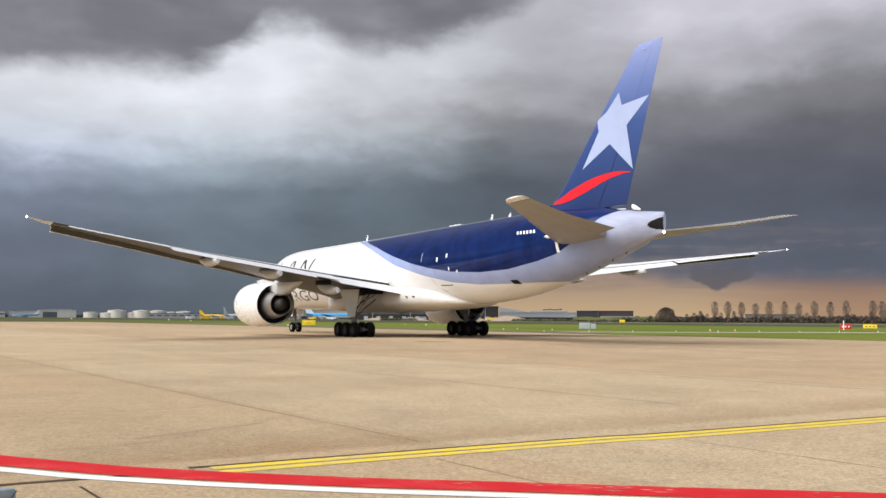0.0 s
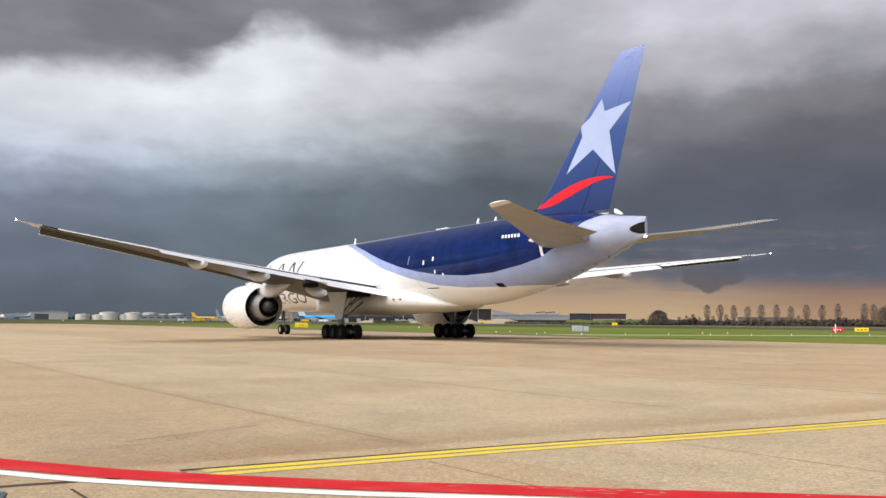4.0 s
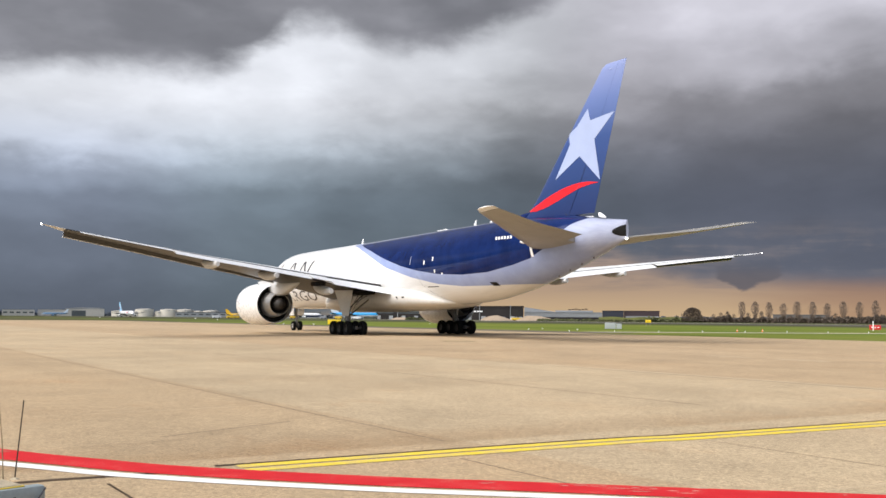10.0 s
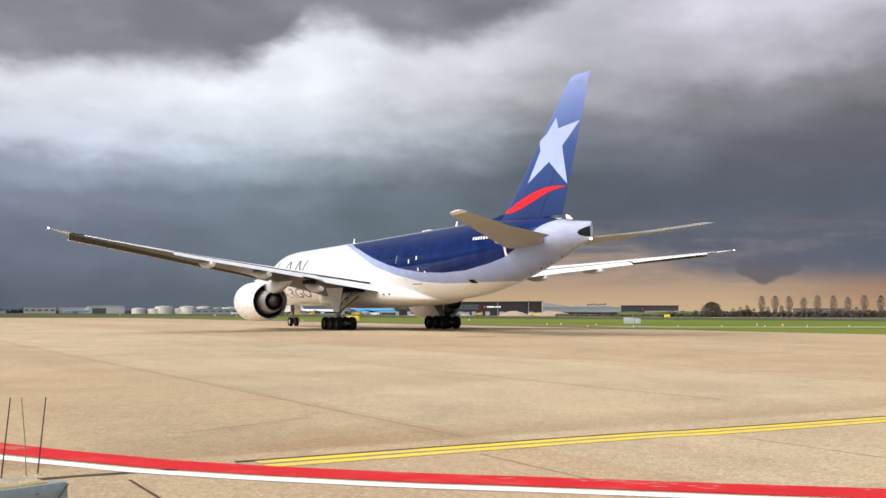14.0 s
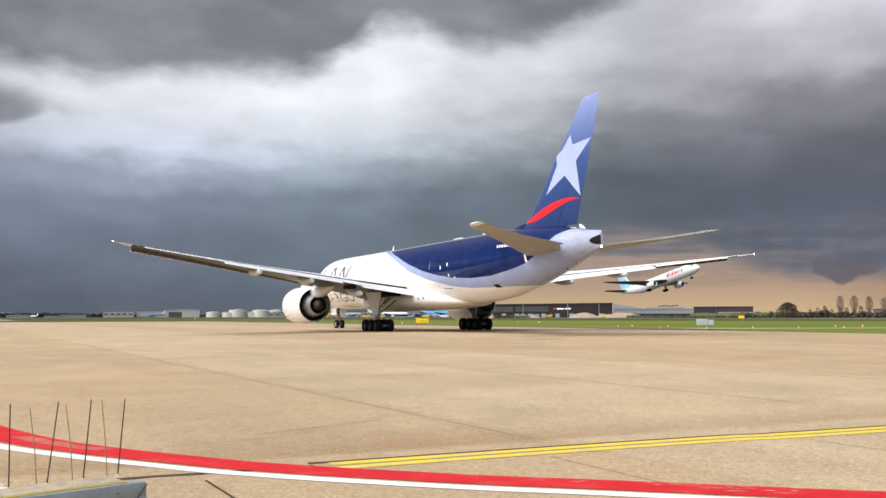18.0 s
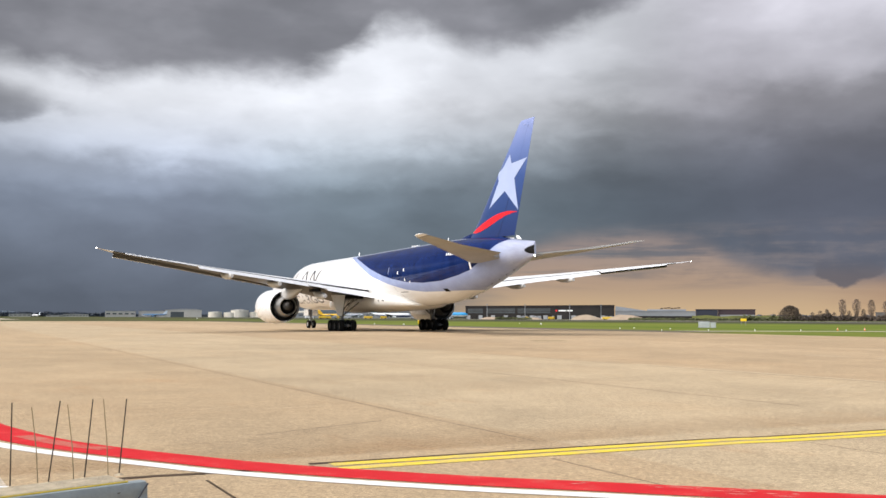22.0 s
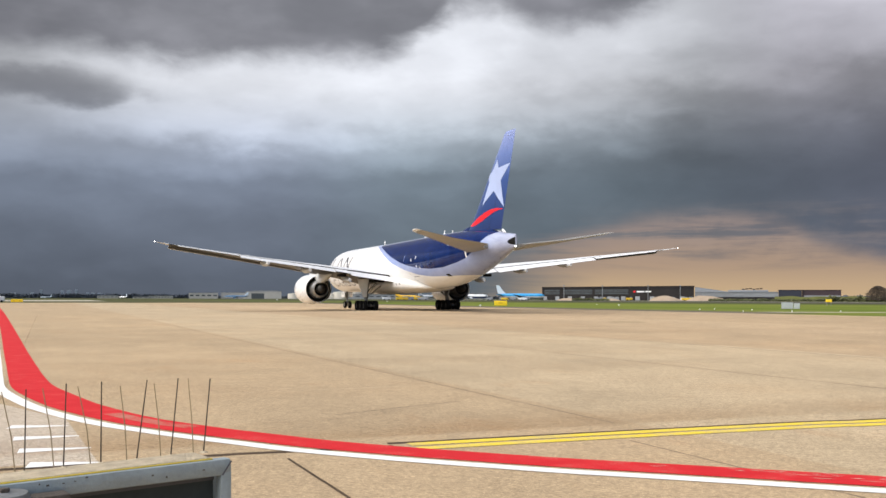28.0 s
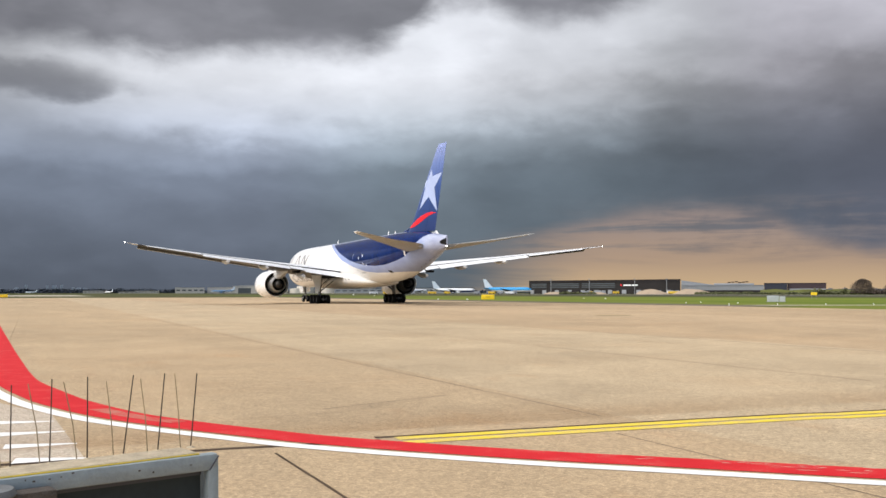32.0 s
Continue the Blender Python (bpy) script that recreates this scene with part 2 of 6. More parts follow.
def livery_fuselage():
    """White body, a deep blue back and a pale blue band that sweeps up to the tail."""
    m = bpy.data.materials.new("fuselage_paint")
    m.use_nodes = True
    t = m.node_tree
    b = t.nodes["Principled BSDF"]
    co = t.nodes.new("ShaderNodeTexCoord").outputs["Object"]
    s = t.nodes.new("ShaderNodeSeparateXYZ")
    t.links.new(co, s.inputs[0])
    x, y, z = s.outputs
    u = nd(t, "ShaderNodeMapRange", i1=-32.0, i2=12.0)
    t.links.new(x, u.inputs[0])

    def border(pts):
        st = [((px + 32.0) / 44.0, pz / 12.0) for px, pz in pts]
        return mth(t, "MULTIPLY", ramp(t, u.outputs[0], st), 12.0)

    blue_z = border([(-32.0, 9.6), (-28.0, 8.28), (-27.2, 7.98), (-26.6, 7.55), (-25.4, 6.6), (-23.6, 5.81), (-21.75, 5.41), (-18.84, 4.99), (-15.7, 4.90),
                     (-12.0, 5.08), (-8.75, 5.47), (-6.0, 5.94), (-2.8, 6.65), (1.5, 7.70), (4.0, 8.20), (5.75, 8.56), (7.4, 9.3)])
    pale_z = border([(-32.0, 1.0), (-26.0, 3.4), (-22.6, 4.06), (-18.0, 4.02), (-15.0, 4.04), (-11.6, 4.30), (-7.7, 4.93), (-3.1, 5.93),
                     (0.0, 6.88), (2.4, 7.55), (5.2, 8.20), (7.4, 8.55), (9.0, 9.3)])
    is_blue = step(t, mth(t, "SUBTRACT", z, blue_z), -0.02, 0.02)
    is_pale = step(t, mth(t, "SUBTRACT", z, pale_z), -0.02, 0.02)
    grime = fbm(t, co, 0.7, 6, 0.6)
    streak = fbm(t, combine(t, mth(t, "MULTIPLY", x, 0.25), mth(t, "MULTIPLY", y, 2.0), mth(t, "MULTIPLY", z, 2.0)), 1.0, 5, 0.6)
    white = mix(t, step(t, streak, 0.35, 0.8), WHITE, (0.70, 0.69, 0.665))
    pale = mix(t, step(t, grime, 0.3, 0.75), PALE, (0.27, 0.325, 0.53))
    pale = mix(t, step(t, mth(t, "ADD", x, mth(t, "MULTIPLY", z, -0.9)), -32.6, -35.4), pale, mix(t, step(t, streak, 0.3, 0.7), (0.40, 0.43, 0.55), (0.31, 0.335, 0.45)))
    col = mix(t, is_pale, white, pale)
    col = mix(t, is_blue, col, mix(t, step(t, grime, 0.3, 0.7), BLUE, (0.006, 0.020, 0.104)))
    # skin laps, faint
    ring = mth(t, "PINGPONG", mth(t, "ADD", x, 100.0), 1.35)
    lap = step(t, ring, 0.018, 0.006)
    col = mix(t, mth(t, "MULTIPLY", lap, 0.05), col, (0.22, 0.22, 0.24))
    t.links.new(col, b.inputs["Base Color"])
    b.inputs["Roughness"].default_value = 0.10
    b.inputs["Specular IOR Level"].default_value = 0.20
    n = t.nodes.new("ShaderNodeBump")
    n.inputs["Strength"].default_value, n.inputs["Distance"].default_value = 0.10, 0.02
    t.links.new(fbm(t, combine(t, mth(t, "MULTIPLY", x, 0.5), y, mth(t, "MULTIPLY", z, 1.2)), 0.9, 3), n.inputs["Height"])
    t.links.new(n.outputs[0], b.inputs["Normal"])
    return m


def livery_fin():
    """Deep blue at the root, paling towards the tip."""
    m = bpy.data.materials.new("fin_paint")
    m.use_nodes = True
    t = m.node_tree
    b = t.nodes["Principled BSDF"]
    co = t.nodes.new("ShaderNodeTexCoord").outputs["Object"]
    s = t.nodes.new("ShaderNodeSeparateXYZ")
    t.links.new(co, s.inputs[0])
    k = nd(t, "ShaderNodeMapRange", i1=8.0, i2=18.6)
    t.links.new(mth(t, "ADD", s.outputs[2], mth(t, "MULTIPLY", mth(t, "SUBTRACT", fbm(t, co, 0.6, 4), 0.5), 0.35)), k.inputs[0])
    col = ramp(t, k.outputs[0], [(0.0, (0.008, 0.023, 0.110)), (0.25, (0.017, 0.044, 0.165)), (0.55, (0.036, 0.078, 0.255)), (0.78, (0.13, 0.19, 0.43)), (1.0, (0.27, 0.33, 0.60))])
    t.links.new(col, b.inputs["Base Color"])
    b.inputs["Roughness"].default_value = 0.32
    b.inputs["Coat Weight"].default_value = 0.3
    return m


def concrete(name, base, scale=0.35, streaks=0.16, vary=0.05):
    """Worn apron concrete: aggregate, stains and broad tyre-swept bands."""
    m = bpy.data.materials.new(name)
    m.use_nodes = True
    t = m.node_tree
    b = t.nodes["Principled BSDF"]
    g = t.nodes.new("ShaderNodeNewGeometry").outputs["Position"]
    s = t.nodes.new("ShaderNodeSeparateXYZ")
    t.links.new(g, s.inputs[0])
    x, y, _ = s.outputs
    n = mth(t, "ADD", mth(t, "MULTIPLY", x, 0.839), mth(t, "MULTIPLY", y, 0.545))
    u = mth(t, "ADD", mth(t, "MULTIPLY", x, -0.545), mth(t, "MULTIPLY", y, 0.839))
    along = fbm(t, combine(t, mth(t, "MULTIPLY", n, 0.55), mth(t, "MULTIPLY", u, 0.05), 0.0), 1.0, 6, 0.6)
    broad = fbm(t, g, 0.045, 5, 0.6)
    patch, grain, speck = fbm(t, g, scale, 6, 0.65, 0.4), fbm(t, g, 22.0, 3, 0.7), fbm(t, g, 90.0, 2, 0.7)
    mid = fbm(t, g, 3.2, 6, 0.8)
    info = t.nodes.new("ShaderNodeObjectInfo").outputs["Random"]
    v = mth(t, "ADD", mth(t, "ADD", mth(t, "MULTIPLY", patch, 0.36), mth(t, "MULTIPLY", mid, 0.28)), mth(t, "MULTIPLY", grain, 0.95))
    v = mth(t, "ADD", v, mth(t, "MULTIPLY", mth(t, "SUBTRACT", along, 0.5), streaks))
    v = mth(t, "ADD", v, mth(t, "MULTIPLY", mth(t, "SUBTRACT", broad, 0.5), 0.45))
    v = mth(t, "ADD", v, mth(t, "MULTIPLY", mth(t, "SUBTRACT", info, 0.5), vary))
    v = mth(t, "ADD", v, -0.30)
    lo, hi = tuple(c * 0.62 for c in base), tuple(c * 1.30 for c in base)
    col = mix(t, step(t, v, 0.16, 0.84), lo, hi)
    col = mix(t, mth(t, "MULTIPLY", step(t, fbm(t, g, 0.16, 4, 0.6), 0.45, 0.75), 0.5), col, mix(t, 1.0, col, (1.07, 0.98, 0.90), "MULTIPLY"))
    # lanes poured at different times: brown beside the markings, paler and greyer ones beyond
    wob = mth(t, "ADD", n, mth(t, "MULTIPLY", mth(t, "SUBTRACT", mid, 0.5), 0.25))
    lane_tone = ramp(t, mth(t, "DIVIDE", mth(t, "ADD", wob, 15.0), 65.0, clamp=True),
                     [(0.0, (0.975, 0.955, 0.91)), (0.22, (0.965, 0.945, 0.90)), (0.3323, (1.045, 1.075, 1.08)), (0.5431, (0.975, 0.94, 0.895)), (0.66, (1.02, 0.985, 0.94)), (0.72, (1.04, 1.01, 0.975)), (0.89, (0.97, 0.935, 0.885))], "CONSTANT")
    col = mix(t, 0.9, col, mix(t, 1.0, col, lane_tone, "MULTIPLY"))
    # brown dirt gathered along the cross joint, and rusty blotches
    along_u = mth(t, "ADD", u, mth(t, "MULTIPLY", mth(t, "SUBTRACT", mid, 0.5), 0.8))
    dirt = mth(t, "MULTIPLY", mth(t, "MULTIPLY", step(t, along_u, 10.35, 10.75), step(t, along_u, 12.6, 10.75)), step(t, patch, 0.25, 0.62))
    col = mix(t, mth(t, "MULTIPLY", dirt, 0.8), col, mix(t, 1.0, col, (0.74, 0.66, 0.58), "MULTIPLY"))
    rust = step(t, fbm(t, combine(t, mth(t, "MULTIPLY", n, 0.8), mth(t, "MULTIPLY", u, 0.3), 4.0), 1.3, 6, 0.7), 0.56, 0.78)
    col = mix(t, mth(t, "MULTIPLY", rust, 0.6), col, mix(t, 1.0, col, (0.93, 0.78, 0.66), "MULTIPLY"))
    bleach = step(t, fbm(t, combine(t, mth(t, "MULTIPLY", n, 0.5), mth(t, "MULTIPLY", u, 0.5), 9.0), 0.9, 7, 0.72, 0.5), 0.55, 0.75)
    col = mix(t, mth(t, "MULTIPLY", bleach, 0.5), col, mix(t, 1.0, col, (1.18, 1.17, 1.16), "MULTIPLY"))
    col = mix(t, mth(t, "MULTIPLY", step(t, speck, 0.55, 0.66), 0.85), col, tuple(c * 0.42 for c in base))
    col = mix(t, mth(t, "MULTIPLY", step(t, fbm(t, g, 60.0, 2, 0.6), 0.60, 0.70), 0.6), col, tuple(min(1.0, c * 1.7) for c in base))
    # stones of the aggregate, pale and dark
    chips = fbm(t, g, 31.0, 2, 0.5)
    col = mix(t, mth(t, "MULTIPLY", step(t, chips, 0.60, 0.68), 0.6), col, mix(t, 1.0, col, (1.36, 1.36, 1.36), "MULTIPLY"))
    col = mix(t, mth(t, "MULTIPLY", step(t, chips, 0.41, 0.33), 0.6), col, mix(t, 1.0, col, (0.62, 0.58, 0.54), "MULTIPLY"))
    t.links.new(col, b.inputs["Base Color"])
    b.inputs["Roughness"].default_value = 0.86
    b.inputs["Specular IOR Level"].default_value = 0.25
    bp = t.nodes.new("ShaderNodeBump")
    bp.inputs["Strength"].default_value, bp.inputs["Distance"].default_value = 0.5, 0.006
    t.links.new(mth(t, "ADD", grain, speck), bp.inputs["Height"])
    t.links.new(bp.outputs[0], b.inputs["Normal"])
    return m


def paint_line(name, base, worn, amount=0.5, lo=0.60, hi=0.78):
    """Road paint, thin enough to let the concrete through where it is worn."""
    m = bpy.data.materials.new(name)
    m.use_nodes = True
    t = m.node_tree
    b = t.nodes["Principled BSDF"]
    g = t.nodes.new("ShaderNodeNewGeometry").outputs["Position"]
    a1, a2 = fbm(t, g, 2.2, 6, 0.65), fbm(t, g, 40.0, 4, 0.7)
    tone = mix(t, step(t, a1, 0.3, 0.7), tuple(c * 0.86 for c in base), base)
    gone = mth(t, "MULTIPLY", step(t, mth(t, "ADD", a1, mth(t, "MULTIPLY", mth(t, "SUBTRACT", a2, 0.5), 0.9)), lo, hi), amount)
    t.links.new(mix(t, gone, tone, worn), b.inputs["Base Color"])
    b.inputs["Roughness"].default_value = 0.7
    b.inputs["Specular IOR Level"].default_value = 0.15
    bp = t.nodes.new("ShaderNodeBump")
    bp.inputs["Strength"].default_value, bp.inputs["Distance"].default_value = 0.35, 0.004
    t.links.new(a2, bp.inputs["Height"])
    t.links.new(bp.outputs[0], b.inputs["Normal"])
    return m


def grass_field():
    """Mown green beside the apron, rough dull grass farther out."""
    m = bpy.data.materials.new("grass_field")
    m.use_nodes = True
    t = m.node_tree
    b = t.nodes["Principled BSDF"]
    g = t.nodes.new("ShaderNodeNewGeometry").outputs["Position"]
    s = t.nodes.new("ShaderNodeSeparateXYZ")
    t.links.new(g, s.inputs[0])
    x, y, _ = s.outputs
    n = mth(t, "ADD", mth(t, "MULTIPLY", x, 0.839), mth(t, "MULTIPLY", y, 0.545))
    u = mth(t, "ADD", mth(t, "MULTIPLY", x, -0.545), mth(t, "MULTIPLY", y, 0.839))
    a1, a2, a3 = fbm(t, g, 0.012, 5, 0.6), fbm(t, g, 0.15, 5, 0.65), fbm(t, g, 6.0, 3)
    swath = fbm(t, combine(t, mth(t, "MULTIPLY", n, 0.09), mth(t, "MULTIPLY", u, 0.006), 2.0), 1.0, 4, 0.6)
    v = mth(t, "ADD", mth(t, "MULTIPLY", a1, 0.3), mth(t, "ADD", mth(t, "MULTIPLY", a2, 0.25), mth(t, "ADD", mth(t, "MULTIPLY", a3, 0.1), mth(t, "MULTIPLY", swath, 0.35))))
    mown = ramp(t, v, [(0.32, (0.072, 0.108, 0.013)), (0.44, (0.112, 0.152, 0.018)), (0.54, (0.165, 0.185, 0.032)), (0.66, (0.175, 0.155, 0.058))])
    rough = ramp(t, v, [(0.30, (0.042, 0.055, 0.018)), (0.48, (0.066, 0.072, 0.026)), (0.62, (0.105, 0.090, 0.046)), (0.75, (0.135, 0.110, 0.070))])
    out = mth(t, "ADD", mth(t, "ADD", n, mth(t, "MULTIPLY", u, 0.25)), mth(t, "MULTIPLY", mth(t, "SUBTRACT", a1, 0.5), 90.0))
    end = mth(t, "MULTIPLY", step(t, u, 270.0, 300.0), step(t, mth(t, "ADD", n, mth(t, "MULTIPLY", mth(t, "SUBTRACT", a1, 0.5), 60.0)), 150.0, 60.0))
    t.links.new(mix(t, mth(t, "MAXIMUM", step(t, out, 215.0, 275.0), end), mown, rough), b.inputs["Base Color"])
    b.inputs["Roughness"].default_value = 0.95
    b.inputs["Specular IOR Level"].default_value = 0.1
    return m


CONCRETE = concrete("apron_concrete", (0.450, 0.337, 0.210))
GRASS = grass_field()
WHITE_PAINT = surf("white_aircraft_paint", (0.83, 0.83, 0.825), 0.28, var=0.06, scale=0.5, coat=0.4)
# wing grey far darker than its paint: the underside's shade is in the colour
SHADED_GREY = surf("shaded_wing_grey", (0.066, 0.063, 0.059), 0.38, var=0.14, scale=0.6)
# flap undersides, likewise darkened for shade
SHADED_FLAP = surf("shaded_flap_grey", (0.22, 0.215, 0.205), 0.35, var=0.10, scale=0.8)
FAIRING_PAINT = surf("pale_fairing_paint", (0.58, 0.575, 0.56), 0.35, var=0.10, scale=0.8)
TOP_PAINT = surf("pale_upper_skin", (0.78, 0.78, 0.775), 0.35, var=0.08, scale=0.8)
DARK_STEEL = surf("dark_oily_shaded_steel", (0.10, 0.098, 0.095), 0.5, var=0.3, scale=3.0)
UNDER_PAINT = surf("grey_tailplane_paint", (0.30, 0.285, 0.255), 0.40, var=0.12, scale=0.8)
METAL = surf("bare_metal", (0.46, 0.445, 0.425), 0.42, metal=1.0, var=0.15, scale=2.0)
HOT_METAL = surf("heat_stained_metal", (0.055, 0.050, 0.046), 0.62, metal=0.5, var=0.3, scale=2.0)
# dark of ducts, wells and openings given as a colour; panes share it
DARK = surf("dark_cavity", (0.010, 0.0095, 0.009), 0.7, var=0.3, scale=2.0)
NOSE_HUB = surf("pale_wheel_hub", (0.55, 0.54, 0.52), 0.45, var=0.2, scale=6.0)
RUBBER = surf("tyre_rubber", (0.007, 0.0067, 0.0065), 0.95, var=0.3, scale=5.0, bump=0.3, bscale=40.0)
HUB = surf("wheel_hub", (0.018, 0.0175, 0.017), 0.45, metal=0.4, var=0.2, scale=6.0)
STEEL = surf("painted_strut", (0.15, 0.144, 0.135), 0.45, var=0.25, scale=3.0)
STAR = surf("pale_star_paint", (0.40, 0.475, 0.70), 0.34, var=0.05, scale=0.7)
SWOOSH = surf("red_stripe_paint", (0.74, 0.012, 0.022), 0.34, var=0.06, scale=0.7)
INK = surf("dark_lettering", (0.045, 0.045, 0.055), 0.4, var=0.1)
MARK = surf("white_marking", (0.85, 0.85, 0.85), 0.35, var=0.04)
LAMP = surf("lit_lamp", (1.0, 0.96, 0.88), 0.3, var=0.02, emit=6.0)
for m in (DARK, SHADED_GREY, DARK_STEEL, RUBBER):
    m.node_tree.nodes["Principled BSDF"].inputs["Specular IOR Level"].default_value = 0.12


# ---- mesh tools ----
def mesh_from(bm, name, mats, smooth=True):
    bmesh.ops.recalc_face_normals(bm, faces=bm.faces)
    me = bpy.data.meshes.new(name)
    bm.to_mesh(me)
    bm.free()
    for m in (mats if isinstance(mats, (list, tuple)) else [mats]):
        me.materials.append(m)
    if smooth:
        me.shade_smooth()
        me.set_sharp_from_angle(angle=radians(38))
    return me


def part(name, bm, mats, parent=None, label="", smooth=True):
    ob = new(name, mesh_from(bm, name, mats, smooth))
    ob.parent = parent
    return tagged(ob, label)


def thing(name, label, category, m=None, group="", kind=""):
    ob = new(name)
    ob.empty_display_size = 0.5
    if m is not None:
        ob.matrix_world = m
    return tagged(ob, label, category, group, kind)


def loft(bm, rings, cap=(True, True)):
    """Joins closed rings of equal length into one skin."""
    vs = [[bm.verts.new(p) for p in r] for r in rings]
    for a, b in zip(vs, vs[1:]):
        for i in range(len(a)):
            j = (i + 1) % len(a)
            bm.faces.new((a[i], a[j], b[j], b[i]))
    if cap[0]:
        bm.faces.new(vs[0])
    if cap[1]:
        bm.faces.new(vs[-1][::-1])
    return bm


def revolve(profile, n=40, axis="x", at=(0, 0, 0), closed=False):
    """A body of revolution: profile of (along, radius)."""
    bm = bmesh.new()
    rings = []
    for d, r in profile:
        ring = []
        for k in range(n):
            c, s = math.cos(2 * math.pi * k / n) * r, math.sin(2 * math.pi * k / n) * r
            p = {"x": (d, c, s), "y": (c, d, s), "z": (c, s, d)}[axis]
            ring.append((p[0] + at[0], p[1] + at[1], p[2] + at[2]))
        rings.append(ring)
    if closed:
        rings.append(rings[0])
        vs = [[bm.verts.new(p) for p in r] for r in rings[:-1]]
        vs.append(vs[0])
        for a, b in zip(vs, vs[1:]):
            for i in range(n):
                j = (i + 1) % n
                bm.faces.new((a[i], a[j], b[j], b[i]))
        return bm
    return loft(bm, rings)


def box(size, at=(0, 0, 0), bevel=0.0, bm=None, m=None):
    own = bmesh.new()
    bmesh.ops.create_cube(own, size=1.0, matrix=Matrix.Translation(at) @ Matrix.Diagonal((*size, 1)))
    if bevel:
        bmesh.ops.bevel(own, geom=own.edges[:], offset=bevel, segments=2, affect="EDGES", profile=0.6)
    if m is not None:
        bmesh.ops.transform(own, matrix=m, verts=own.verts)
    if bm is None:
        return own
    me = bpy.data.meshes.new("tmp")
    own.to_mesh(me)
    own.free()
    bm.from_mesh(me)
    bpy.data.meshes.remove(me)
    return bm


def rod(p, q, r0, r1=None, n=10, bm=None):
    """A tapered bar from p to q."""
    bm = bm or bmesh.new()
    p, q = Vector(p), Vector(q)
    d = (q - p).normalized()
    a = d.cross(Vector((0, 0, 1)) if abs(d.z) < 0.9 else Vector((1, 0, 0))).normalized()
    b = d.cross(a)
    rings = [[c + (a * math.cos(2 * math.pi * k / n) + b * math.sin(2 * math.pi * k / n)) * r for k in range(n)]
             for c, r in ((p, r0), (q, r1 if r1 is not None else r0))]
    return loft(bm, rings)


def airfoil(c0, c1, n=11):
    """Chord fractions and half thickness, for a share c0..c1 of the chord."""
    out = []
    for k in range(n):
        c = c0 + (c1 - c0) * (0.5 - 0.5 * math.cos(math.pi * k / (n - 1)))
        out.append((c, 5 * (0.2969 * math.sqrt(c) - 0.126 * c - 0.3516 * c * c + 0.2843 * c ** 3 - 0.1036 * c ** 4)))
    return out


def panel(stations, c0=0.0, c1=1.0, camber=0.02, upright=False, n=11):
    """A lifting surface through stations (span, x0, z0, x1, z1, thickness ratio)."""
    bm = bmesh.new()
    rings = []
    for s, x0, z0, x1, z1, th in stations:
        ch = math.hypot(x1 - x0, z1 - z0)
        up, lo = [], []
        for c, t in airfoil(c0, c1, n):
            x, z = x0 + (x1 - x0) * c, z0 + (z1 - z0) * c + camber * ch * (4 * c * (1 - c))
            h = max(t * th * ch, 0.004)
            up.append((x, z + h)), lo.append((x, z - h))
        ring = up + lo[::-1]
        rings.append([(x, z, s) if upright else (x, s, z) for x, z in ring])
    return loft(bm, rings)


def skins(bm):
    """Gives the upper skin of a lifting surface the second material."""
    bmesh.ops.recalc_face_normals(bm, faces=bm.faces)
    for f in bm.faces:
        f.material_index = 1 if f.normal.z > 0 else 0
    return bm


def fin_edges(z):
    """Leading and trailing edge of the fin at height z; the foot of the leading edge sweeps forward."""
    k = (z - FIN_ROOT[0]) / (FIN_TIP[0] - FIN_ROOT[0])
    le, te = FIN_ROOT[1] + (FIN_TIP[1] - FIN_ROOT[1]) * k, FIN_ROOT[2] + (FIN_TIP[2] - FIN_ROOT[2]) * k
    return le + 0.85 * max(0.0, (10.7 - z) / 2.4) ** 2, te


def fin_half(z, x):
    """Half thickness of the fin at height z and station x."""
    le, te = fin_edges(z)
    c = min(max((le - x) / (le - te), 0.0), 1.0)
    return 5 * (0.2969 * math.sqrt(c) - 0.126 * c - 0.3516 * c * c + 0.2843 * c ** 3 - 0.1036 * c ** 4) * FIN_T * (le - te)


def decal(outline, place, cell=0.35):
    """A flat outline cut into a grid and laid on a surface: place(u, v) gives the point."""
    bm = bmesh.new()
    f = bm.faces.new([bm.verts.new((u, v, 0)) for u, v in outline])
    bmesh.ops.triangulate(bm, faces=[f])
    us, vs = [p[0] for p in outline], [p[1] for p in outline]
    for lo, hi, nrm in ((min(us), max(us), (1, 0, 0)), (min(vs), max(vs), (0, 1, 0))):
        for k in range(1, int((hi - lo) / cell) + 1):
            c = lo + k * cell
            bmesh.ops.bisect_plane(bm, geom=bm.verts[:] + bm.edges[:] + bm.faces[:], plane_co=Vector(nrm) * c, plane_no=nrm)
    for v in bm.verts:
        v.co = place(v.co.x, v.co.y)
    return bm


def merge(dst, src):
    me = bpy.data.meshes.new("tmp")
    src.to_mesh(me)
    src.free()
    dst.from_mesh(me)
    bpy.data.meshes.remove(me)
    return dst


def word(text, size):
    """The outline of a word as a flat bmesh in u, v."""
    cu = bpy.data.curves.new("word", "FONT")
    cu.body, cu.size, cu.resolution_u = text, size, 3
    ob = bpy.data.objects.new("word", cu)
    scene.collection.objects.link(ob)
    me = bpy.data.meshes.new_from_object(ob.evaluated_get(bpy.context.evaluated_depsgraph_get()))
    bm = bmesh.new()
    bm.from_mesh(me)
    bpy.data.objects.remove(ob)
    bpy.data.curves.remove(cu)
    bpy.data.meshes.remove(me)
    return bm


